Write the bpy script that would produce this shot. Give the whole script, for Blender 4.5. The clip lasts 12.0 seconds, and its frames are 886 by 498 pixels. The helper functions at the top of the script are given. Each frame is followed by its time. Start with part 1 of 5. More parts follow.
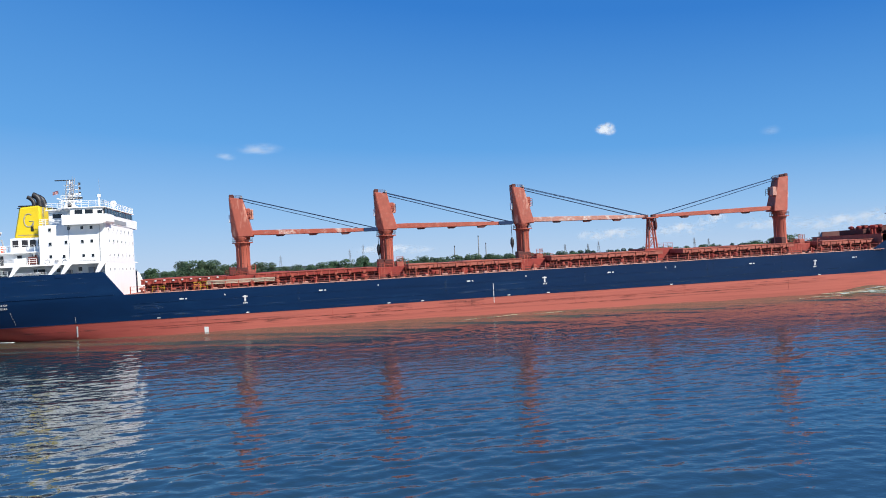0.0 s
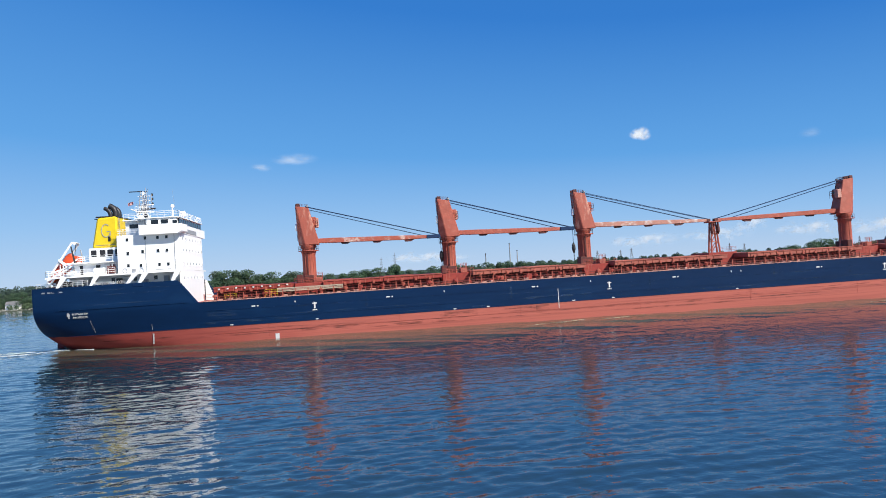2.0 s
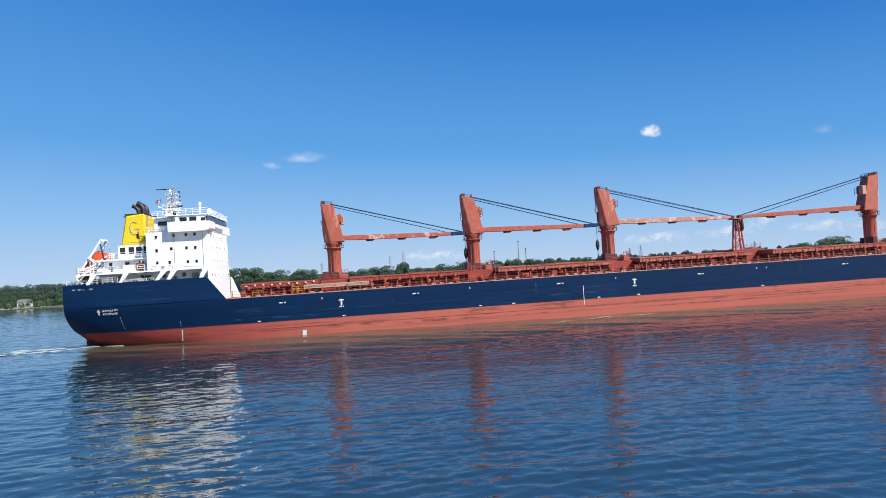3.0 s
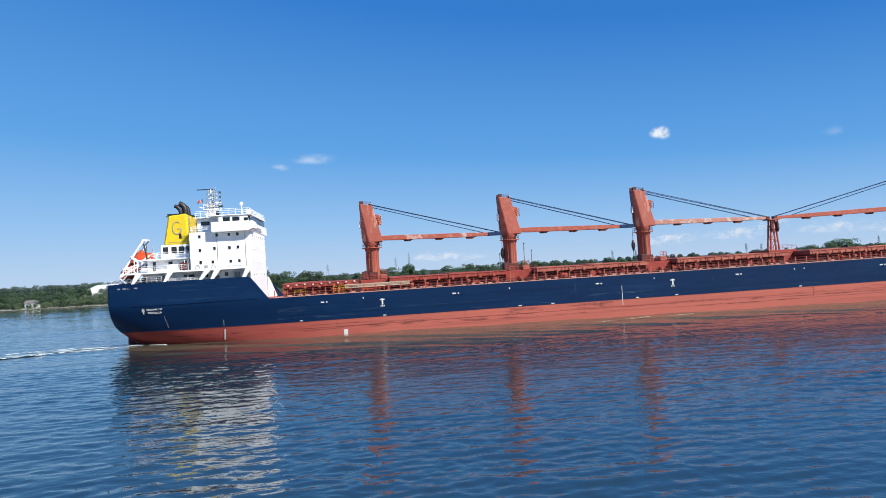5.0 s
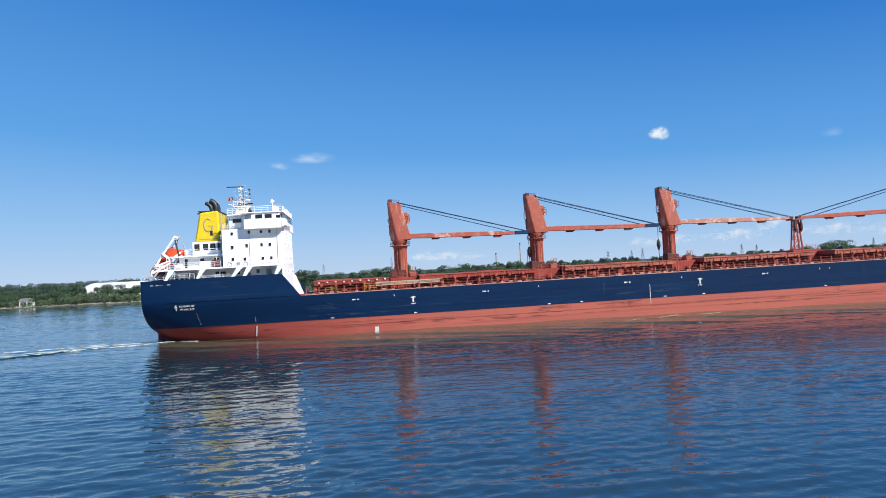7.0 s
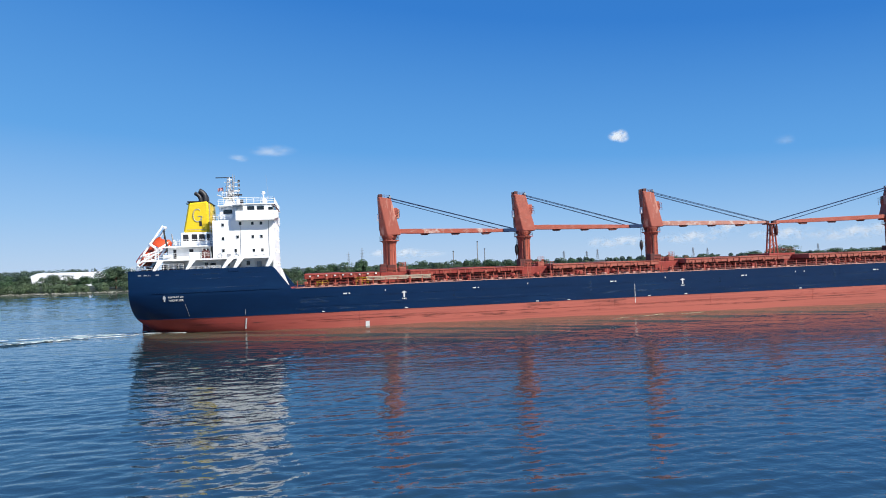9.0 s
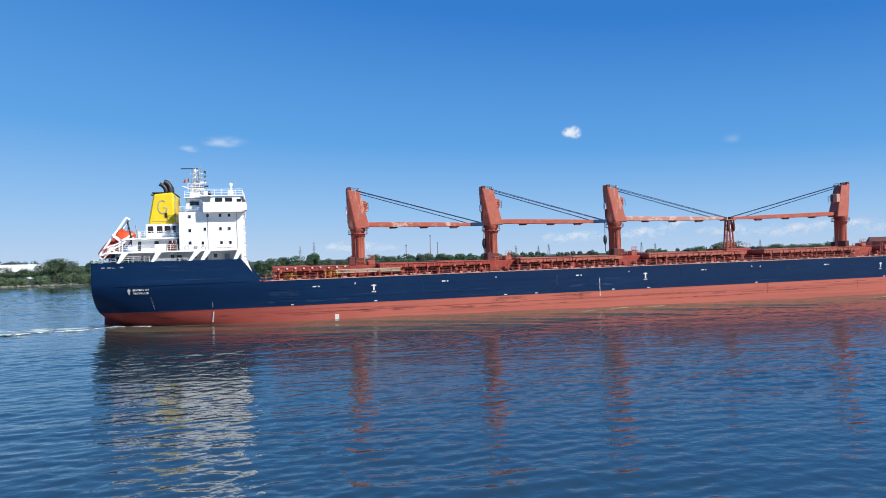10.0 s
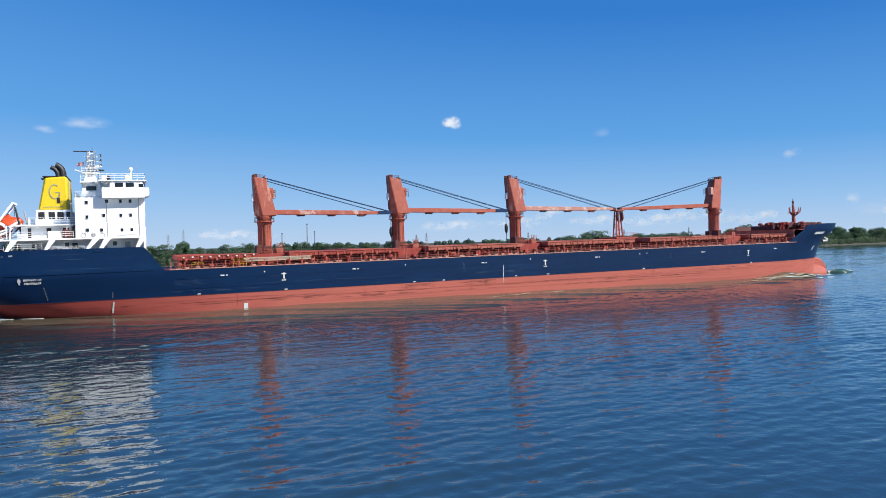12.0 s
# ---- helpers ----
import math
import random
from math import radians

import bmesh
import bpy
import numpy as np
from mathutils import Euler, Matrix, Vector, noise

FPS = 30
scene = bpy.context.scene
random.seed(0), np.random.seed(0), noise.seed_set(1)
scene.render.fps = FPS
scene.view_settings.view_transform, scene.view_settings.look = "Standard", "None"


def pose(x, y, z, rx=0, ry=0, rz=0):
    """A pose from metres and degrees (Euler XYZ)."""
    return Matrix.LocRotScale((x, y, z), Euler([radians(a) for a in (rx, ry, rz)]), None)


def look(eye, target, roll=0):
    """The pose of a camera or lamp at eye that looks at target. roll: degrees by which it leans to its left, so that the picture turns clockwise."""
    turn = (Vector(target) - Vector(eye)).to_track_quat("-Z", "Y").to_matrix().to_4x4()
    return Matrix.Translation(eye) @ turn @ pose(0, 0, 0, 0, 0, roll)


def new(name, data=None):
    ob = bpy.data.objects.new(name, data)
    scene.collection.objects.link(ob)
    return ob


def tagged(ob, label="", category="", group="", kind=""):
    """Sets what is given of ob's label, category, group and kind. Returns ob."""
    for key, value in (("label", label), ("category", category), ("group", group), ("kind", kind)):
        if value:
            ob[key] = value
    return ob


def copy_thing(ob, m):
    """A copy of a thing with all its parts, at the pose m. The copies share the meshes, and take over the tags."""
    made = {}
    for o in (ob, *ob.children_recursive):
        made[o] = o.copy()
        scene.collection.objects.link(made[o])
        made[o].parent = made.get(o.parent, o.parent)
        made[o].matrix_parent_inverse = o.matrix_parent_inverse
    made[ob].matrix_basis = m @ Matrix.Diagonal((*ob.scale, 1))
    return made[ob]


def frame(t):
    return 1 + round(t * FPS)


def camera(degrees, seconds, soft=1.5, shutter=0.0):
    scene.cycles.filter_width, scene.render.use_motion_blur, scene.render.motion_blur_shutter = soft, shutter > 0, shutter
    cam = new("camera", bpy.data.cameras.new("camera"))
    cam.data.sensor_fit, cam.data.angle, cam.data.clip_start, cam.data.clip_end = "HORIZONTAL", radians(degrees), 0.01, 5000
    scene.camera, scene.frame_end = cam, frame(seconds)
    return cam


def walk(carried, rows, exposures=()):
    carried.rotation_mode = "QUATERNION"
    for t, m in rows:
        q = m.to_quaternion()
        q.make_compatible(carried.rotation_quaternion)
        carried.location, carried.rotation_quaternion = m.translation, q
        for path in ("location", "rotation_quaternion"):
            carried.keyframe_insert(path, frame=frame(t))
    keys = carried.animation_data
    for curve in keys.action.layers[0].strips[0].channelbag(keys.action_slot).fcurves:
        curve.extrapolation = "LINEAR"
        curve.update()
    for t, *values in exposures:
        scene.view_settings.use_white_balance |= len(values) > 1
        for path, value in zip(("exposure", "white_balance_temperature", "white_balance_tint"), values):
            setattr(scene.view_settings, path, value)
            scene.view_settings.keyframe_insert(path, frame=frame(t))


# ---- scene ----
EYE = Vector((0.0, 0.0, 10.8))
SHIP_X, SHIP_Y, SPEED, TRIM = -60.0, 131.25, 3.16, 0.55
LEVEL = -0.25  # of the river


def aim(yaw, pitch, roll):
    a, b = radians(yaw), radians(pitch)
    way = Vector((math.sin(a) * math.cos(b), math.cos(a) * math.cos(b), math.sin(b)))
    return look(EYE, EYE + way, roll)


cam = camera(62.95, 12.0, soft=0.95)
walk(cam, [
    (0.0, aim(10.012, 0.765, -2.660)),
    (0.5, aim(9.406, 0.956, -2.803)),
    (1.0, aim(8.611, 1.192, -2.947)),
    (1.5, aim(8.083, 1.385, -2.952)),
    (2.0, aim(7.586, 1.511, -3.145)),
    (2.5, aim(7.208, 1.393, -3.054)),
    (3.0, aim(6.898, 1.380, -3.173)),
    (5.0, aim(6.458, 1.550, -3.075)),
    (5.5, aim(6.470, 1.549, -2.928)),
    (6.0, aim(6.598, 1.555, -3.046)),
    (6.5, aim(6.655, 1.537, -2.935)),
    (8.5, aim(8.290, 1.367, -1.916)),
    (9.0, aim(10.117, 1.153, -1.689)),
    (9.5, aim(12.049, 0.825, -1.413)),
    (10.0, aim(13.831, 0.576, -1.429)),
    (10.5, aim(16.566, 0.262, -1.435)),
    (11.0, aim(19.578, -0.129, -1.052)),
    (11.5, aim(21.588, -0.378, -1.223)),
    (12.0, aim(23.431, -0.549, -1.407)),
], exposures=[(0.0, 0.0), (12.0, 0.0)])

# ---- sky and sun ----
SUN = Vector((0.54, -0.58, 0.66)).normalized()
world = bpy.data.worlds.new("sky")
scene.world = world
world.use_nodes = True
wn = world.node_tree.nodes
sky = wn.new("ShaderNodeTexSky")
sky.sky_type, sky.sun_disc = "NISHITA", False
sky.sun_elevation, sky.sun_rotation = math.asin(SUN.z), math.atan2(SUN.x, SUN.y)
sky.air_density, sky.dust_density, sky.ozone_density, sky.altitude = 1.0, 0.1, 4.0, 0
wl = world.node_tree.links
wn["Background"].inputs["Strength"].default_value = 1.0
# clear summer air: the deep blue of the zenith pales evenly towards the horizon
dim = wn.new("ShaderNodeVectorMath")
dim.operation, dim.inputs["Scale"].default_value = "SCALE", 0.10
wl.new(sky.outputs[0], dim.inputs[0])
wco, wsep, wramp, wmix = wn.new("ShaderNodeTexCoord"), wn.new("ShaderNodeSeparateXYZ"), wn.new("ShaderNodeValToRGB"), wn.new("ShaderNodeMix")
wl.new(wco.outputs["Generated"], wsep.inputs[0])
# and it is deepest on the side that lies square to the sun
side, deep = wn.new("ShaderNodeMath"), wn.new("ShaderNodeMath")
side.operation, side.inputs[1].default_value, side.inputs[2].default_value = "MULTIPLY_ADD", 0.36, 0.94
deep.operation = "MULTIPLY"
wl.new(wsep.outputs["X"], side.inputs[0])
wl.new(side.outputs[0], deep.inputs[0])
wl.new(wsep.outputs["Z"], deep.inputs[1])
wl.new(deep.outputs[0], wramp.inputs["Fac"])
stops = wramp.color_ramp.elements
stops[0].position, stops[0].color = 0.0, (0.46, 0.63, 0.87, 1)
stops[1].position, stops[1].color = 1.0, (0.010, 0.085, 0.36, 1)
for at, colour in ((0.06, (0.29, 0.53, 0.87, 1)), (0.15, (0.110, 0.37, 0.80, 1)), (0.33, (0.030, 0.205, 0.64, 1))):
    stops.new(at).color = colour
wmix.data_type = "RGBA"
wmix.inputs["Factor"].default_value = 0.92
wl.new(dim.outputs[0], wmix.inputs["A"])
wl.new(wramp.outputs["Color"], wmix.inputs["B"])
wl.new(wmix.outputs["Result"], wn["Background"].inputs["Color"])

sun = new("sun", bpy.data.lights.new("sun", "SUN"))
sun.data.energy, sun.data.angle, sun.data.color = 6.85, radians(0.55), (1.0, 0.95, 0.87)
sun.matrix_world = look(SUN * 100, (0, 0, 0))


# ---- materials ----
def material(name, colour, rough=0.5, metal=0.0, grain=0.0, scale=1.0, stain=0.0, stain_colour=None, stain_scale=0.3,
             bump=0.0, stretch=(1, 1, 1), island=0.0, spec=0.5, vary=None):
    """Painted or natural surface: two scales of variation and fine relief."""
    m = bpy.data.materials.new(name)
    m.use_nodes = True
    n, l = m.node_tree.nodes, m.node_tree.links
    p = n["Principled BSDF"]
    p.inputs["Roughness"].default_value, p.inputs["Metallic"].default_value = rough, metal
    p.inputs["Specular IOR Level"].default_value = spec
    co = n.new("ShaderNodeTexCoord")
    mp = n.new("ShaderNodeMapping")
    mp.inputs["Scale"].default_value = stretch
    l.new(co.outputs["Object"], mp.inputs["Vector"])
    rgb = n.new("ShaderNodeRGB")
    rgb.outputs[0].default_value = (*colour, 1)
    out = rgb.outputs[0]

    def noise_tex(s, detail=4.0, rough_=0.6):
        t = n.new("ShaderNodeTexNoise")
        t.inputs["Scale"].default_value, t.inputs["Detail"].default_value, t.inputs["Roughness"].default_value = s, detail, rough_
        l.new(mp.outputs[0], t.inputs["Vector"])
        return t.outputs["Fac"]

    def mixed(fac, a, b, kind="MIX"):
        x = n.new("ShaderNodeMix")
        x.data_type, x.blend_type = "RGBA", kind
        l.new(fac, x.inputs["Factor"])
        l.new(a, x.inputs["A"])
        if isinstance(b, tuple):
            x.inputs["B"].default_value = b
        else:
            l.new(b, x.inputs["B"])
        return x.outputs["Result"]

    def ramp(fac, lo, hi, a=0.0, b=1.0):
        r = n.new("ShaderNodeMapRange")
        r.inputs["From Min"].default_value, r.inputs["From Max"].default_value = lo, hi
        r.inputs["To Min"].default_value, r.inputs["To Max"].default_value = a, b
        l.new(fac, r.inputs["Value"])
        return r.outputs[0]

    if grain:
        out = mixed(ramp(noise_tex(scale), 0.35, 0.75, 0, grain), out, tuple(c * 0.45 for c in colour) + (1,))
    if stain:
        out = mixed(ramp(noise_tex(stain_scale, 6.0, 0.65), 0.52, 0.66, 0, stain), out, (*stain_colour, 1))
    if island:
        g = n.new("ShaderNodeNewGeometry")
        out = mixed(ramp(g.outputs["Random Per Island"], 0, 1, 0, island), out, tuple(min(1, c * 1.9) for c in colour) + (1,))
    if vary:
        o = n.new("ShaderNodeObjectInfo")
        out = mixed(ramp(o.outputs["Random"], 0.1, 1.0, 0, 0.75), out, (*vary, 1))
    l.new(out, p.inputs["Base Color"])
    if bump:
        b = n.new("ShaderNodeBump")
        b.inputs["Strength"].default_value, b.inputs["Distance"].default_value = bump, 0.05
        l.new(noise_tex(scale * 3), b.inputs["Height"])
        l.new(b.outputs[0], p.inputs["Normal"])
    return m


NAVY = material("navy_hull_paint", (0.0026, 0.0192, 0.064), 0.42, spec=0.16, grain=0.40, scale=0.5, stain=0.30, stain_colour=(0.008, 0.042, 0.115),
                stain_scale=0.25, bump=0.15, stretch=(0.35, 1, 1.4))
SEAM = material("dirty_navy_seam", (0.0026, 0.0185, 0.063), 0.5, grain=0.3, spec=0.16)
REDSEAM = material("dirty_red_seam", (0.34, 0.073, 0.050), 0.7, grain=0.4, spec=0.3)
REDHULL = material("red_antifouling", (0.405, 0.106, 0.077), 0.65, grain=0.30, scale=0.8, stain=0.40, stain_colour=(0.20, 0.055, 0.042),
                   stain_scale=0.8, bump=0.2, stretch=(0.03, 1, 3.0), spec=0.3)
OXIDE = material("red_oxide_deck_paint", (0.30, 0.036, 0.024), 0.7, grain=0.55, scale=0.8, stain=0.45, stain_colour=(0.38, 0.085, 0.055),
                 stain_scale=0.6, bump=0.3)
COVER = material("sun_bleached_hatch_paint", (0.39, 0.112, 0.074), 0.7, grain=0.5, scale=0.9, stain=0.7, stain_colour=(0.20, 0.04, 0.028), stain_scale=0.5, bump=0.3)
PINK = material("pale_pink_undercoat", (0.52, 0.27, 0.21), 0.7, grain=0.4, scale=2.0)
DARKOX = material("dark_oxide_machinery", (0.10, 0.024, 0.018), 0.7, grain=0.6, scale=1.5, stain=0.4, stain_colour=(0.04, 0.02, 0.02), bump=0.3)
CRANE = material("faded_crane_paint", (0.37, 0.084, 0.049), 0.55, grain=0.45, scale=1.2, stain=0.35, stain_colour=(0.45, 0.19, 0.13),
                 stain_scale=1.1, bump=0.2)
PATCHY = material("patched_crane_paint", (0.36, 0.084, 0.050), 0.55, grain=0.45, scale=1.2, stain=0.75, stain_colour=(0.56, 0.30, 0.22), stain_scale=0.8,
                  bump=0.2, stretch=(1.4, 1.4, 0.45))
STREAKY = material("rain_streaked_crane_paint", (0.39, 0.092, 0.055), 0.6, grain=0.3, scale=1.0, stain=0.45, stain_colour=(0.15, 0.034, 0.024), stain_scale=1.0,
                   bump=0.2, stretch=(1.6, 1.6, 0.12))
FLAKEJIB = material("chipped_crane_paint", (0.37, 0.084, 0.049), 0.65, grain=0.4, scale=1.6, stain=0.9, stain_colour=(0.56, 0.44, 0.38),
                    stain_scale=0.8, bump=0.3)
RUSTJIB = material("flaking_crane_paint", (0.44, 0.20, 0.15), 0.65, grain=0.4, scale=1.6, stain=0.95, stain_colour=(0.56, 0.50, 0.45),
                   stain_scale=0.9, bump=0.3)
WHITE = material("white_ship_paint", (0.87, 0.87, 0.85), 0.45, grain=0.06, scale=0.5, stain=0.08, stain_colour=(0.55, 0.45, 0.36),
                 stain_scale=0.7, stretch=(1.5, 1.5, 0.4))
YELLOW = material("yellow_funnel_paint", (0.72, 0.52, 0.012), 0.45, grain=0.12, scale=0.6, stain=0.15, stain_colour=(0.5, 0.33, 0.02))
ORANGE = material("orange_lifeboat_shell", (0.58, 0.075, 0.018), 0.4, grain=0.2, scale=1.0)
BLACK = material("black_soot_paint", (0.018, 0.017, 0.018), 0.5, grain=0.3)
CABLE = material("dark_blue_cable", (0.020, 0.042, 0.100), 0.7, grain=0.2, spec=0.1)
GLASS = material("dark_window_glass", (0.012, 0.015, 0.018), 0.08, grain=0.0)
GREY = material("grey_steel", (0.30, 0.31, 0.32), 0.5, grain=0.4, scale=2)
DIMWHITE = material("pale_marking_paint", (0.62, 0.62, 0.60), 0.6, grain=0.3, scale=2)
# the antifouling is a deeper, darker red round the stern, bleached along the middle
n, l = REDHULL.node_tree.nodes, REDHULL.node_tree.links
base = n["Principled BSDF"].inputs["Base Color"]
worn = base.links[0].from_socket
co, sep, patch, edge, reach, deep_red = (n.new("ShaderNode" + k) for k in ("TexCoord", "SeparateXYZ", "TexNoise", "Math", "MapRange", "Mix"))
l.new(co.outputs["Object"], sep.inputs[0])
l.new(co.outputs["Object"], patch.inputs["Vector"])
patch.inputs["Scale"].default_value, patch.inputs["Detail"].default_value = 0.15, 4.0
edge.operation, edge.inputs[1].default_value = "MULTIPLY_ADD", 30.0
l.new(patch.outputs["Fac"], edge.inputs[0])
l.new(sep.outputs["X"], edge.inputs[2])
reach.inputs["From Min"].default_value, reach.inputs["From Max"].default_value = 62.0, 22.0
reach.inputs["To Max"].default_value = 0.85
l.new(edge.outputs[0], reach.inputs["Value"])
deep_red.data_type = "RGBA"
deep_red.inputs["B"].default_value = (0.27, 0.034, 0.030, 1)
l.new(reach.outputs[0], deep_red.inputs["Factor"])
l.new(worn, deep_red.inputs["A"])
l.new(deep_red.outputs["Result"], base)
TIMBER = material("weathered_timber", (0.46, 0.38, 0.28), 0.8, grain=0.5, scale=1.5, stretch=(0.2, 2, 2))
BARK = material("tree_bark", (0.10, 0.075, 0.05), 0.9, grain=0.5, scale=3)
# LEAF and FARLEAF are paled and blued to paint in the haze of distance
LEAF = material("summer_leaves", (0.090, 0.128, 0.080), 0.75, grain=0.45, scale=0.15, island=0.7, spec=0.15, vary=(0.085, 0.165, 0.080))
BUSH = material("bank_bushes", (0.125, 0.175, 0.100), 0.75, grain=0.5, scale=0.06, island=0.6, spec=0.15, stain=0.5, stain_colour=(0.16, 0.15, 0.09), stain_scale=0.05)
FARLEAF = material("haze_paled_foliage", (0.085, 0.125, 0.098), 0.85, grain=0.4, scale=0.05, island=0.5, spec=0.1)
for m in (LEAF, BUSH, FARLEAF):
    n, l = m.node_tree.nodes, m.node_tree.links
    thin, blend = n.new("ShaderNodeBsdfTranslucent"), n.new("ShaderNodeMixShader")
    blend.inputs[0].default_value = 0.5
    l.new(n["Principled BSDF"].inputs["Base Color"].links[0].from_socket, thin.inputs["Color"])
    l.new(n["Principled BSDF"].outputs[0], blend.inputs[1])
    l.new(thin.outputs[0], blend.inputs[2])
    l.new(blend.outputs[0], n["Material Output"].inputs["Surface"])
EARTH = material("grassy_river_bank", (0.034, 0.048, 0.026), 0.9, grain=0.6, scale=0.05, stain=0.3, stain_colour=(0.075, 0.072, 0.045), stain_scale=0.12)
STONE = material("pale_shore_stone", (0.20, 0.20, 0.165), 0.9, grain=0.5, scale=0.8, island=0.4)
SHED = material("white_shed_cladding", (0.78, 0.79, 0.80), 0.5, grain=0.1, scale=0.1)
PYLON = material("weathered_pylon_steel", (0.20, 0.22, 0.25), 0.6, grain=0.3, scale=0.5)
ROOF = material("grey_roofing", (0.25, 0.24, 0.24), 0.7, grain=0.3)


def water_material(name, body, ior, hullside=None):
    """River water; a second body colour makes it smooth and olive at uv x = 0 and plain river at uv x = 1."""
    m = bpy.data.materials.new(name)
    m.use_nodes = True
    n, l = m.node_tree.nodes, m.node_tree.links
    p = n["Principled BSDF"]
    p.inputs["Base Color"].default_value = (*body, 1)
    p.inputs["Roughness"].default_value, p.inputs["IOR"].default_value = 0.045, ior
    co = n.new("ShaderNodeTexCoord")
    open_water = None
    if hullside:
        patches, shift, r = n.new("ShaderNodeTexNoise"), n.new("ShaderNodeMath"), n.new("ShaderNodeMapRange")
        sep, mp = n.new("ShaderNodeSeparateXYZ"), n.new("ShaderNodeMapping")
        mp.inputs["Scale"].default_value, mp.inputs["Rotation"].default_value = (0.5, 1.4, 1), (0, 0, radians(-14))
        l.new(co.outputs["Object"], mp.inputs["Vector"])
        l.new(mp.outputs[0], patches.inputs["Vector"])
        patches.inputs["Scale"].default_value, patches.inputs["Detail"].default_value = 0.22, 3.0
        l.new(co.outputs["UV"], sep.inputs[0])
        shift.operation = "ADD"
        l.new(sep.outputs["X"], shift.inputs[0])
        l.new(patches.outputs["Fac"], shift.inputs[1])
        r.interpolation_type = "SMOOTHSTEP"
        r.inputs["From Min"].default_value, r.inputs["From Max"].default_value = 0.98, 1.48
        l.new(shift.outputs[0], r.inputs["Value"])
        open_water = r.outputs[0]
        tint = n.new("ShaderNodeMix")
        tint.data_type = "RGBA"
        tint.inputs["A"].default_value, tint.inputs["B"].default_value = (*hullside, 1), (*body, 1)
        l.new(open_water, tint.inputs["Factor"])
        l.new(tint.outputs["Result"], p.inputs["Base Color"])
        bend = n.new("ShaderNodeMapRange")
        bend.inputs["To Min"].default_value, bend.inputs["To Max"].default_value = 1.40, ior
        l.new(open_water, bend.inputs["Value"])
        l.new(bend.outputs[0], p.inputs["IOR"])
        soft = n.new("ShaderNodeMapRange")
        soft.inputs["To Min"].default_value, soft.inputs["To Max"].default_value = 0.20, 0.045
        l.new(open_water, soft.inputs["Value"])
        l.new(soft.outputs[0], p.inputs["Roughness"])
    last = None
    for stretch, s, strength, dist in (((0.7, 1.0, 1.0), 0.20, 0.30, 0.30), ((0.8, 1.0, 1.0), 1.6, 0.45, 0.08), ((0.85, 1.0, 1.0), 4.5, 0.15, 0.025)):
        mp = n.new("ShaderNodeMapping")
        mp.inputs["Scale"].default_value = stretch
        mp.inputs["Rotation"].default_value = (0, 0, radians(11))
        l.new(co.outputs["Object"], mp.inputs["Vector"])
        t = n.new("ShaderNodeTexNoise")
        t.inputs["Scale"].default_value, t.inputs["Detail"].default_value = s, 3.0
        l.new(mp.outputs[0], t.inputs["Vector"])
        b = n.new("ShaderNodeBump")
        b.inputs["Strength"].default_value, b.inputs["Distance"].default_value = strength, dist
        if open_water:
            k = n.new("ShaderNodeMapRange")
            k.inputs["To Min"].default_value, k.inputs["To Max"].default_value = strength * 0.6, strength
            l.new(open_water, k.inputs["Value"])
            l.new(k.outputs[0], b.inputs["Strength"])
        l.new(t.outputs["Fac"], b.inputs["Height"])
        if last:
            l.new(last.outputs[0], b.inputs["Normal"])
        last = b
    l.new(last.outputs[0], p.inputs["Normal"])
    return m


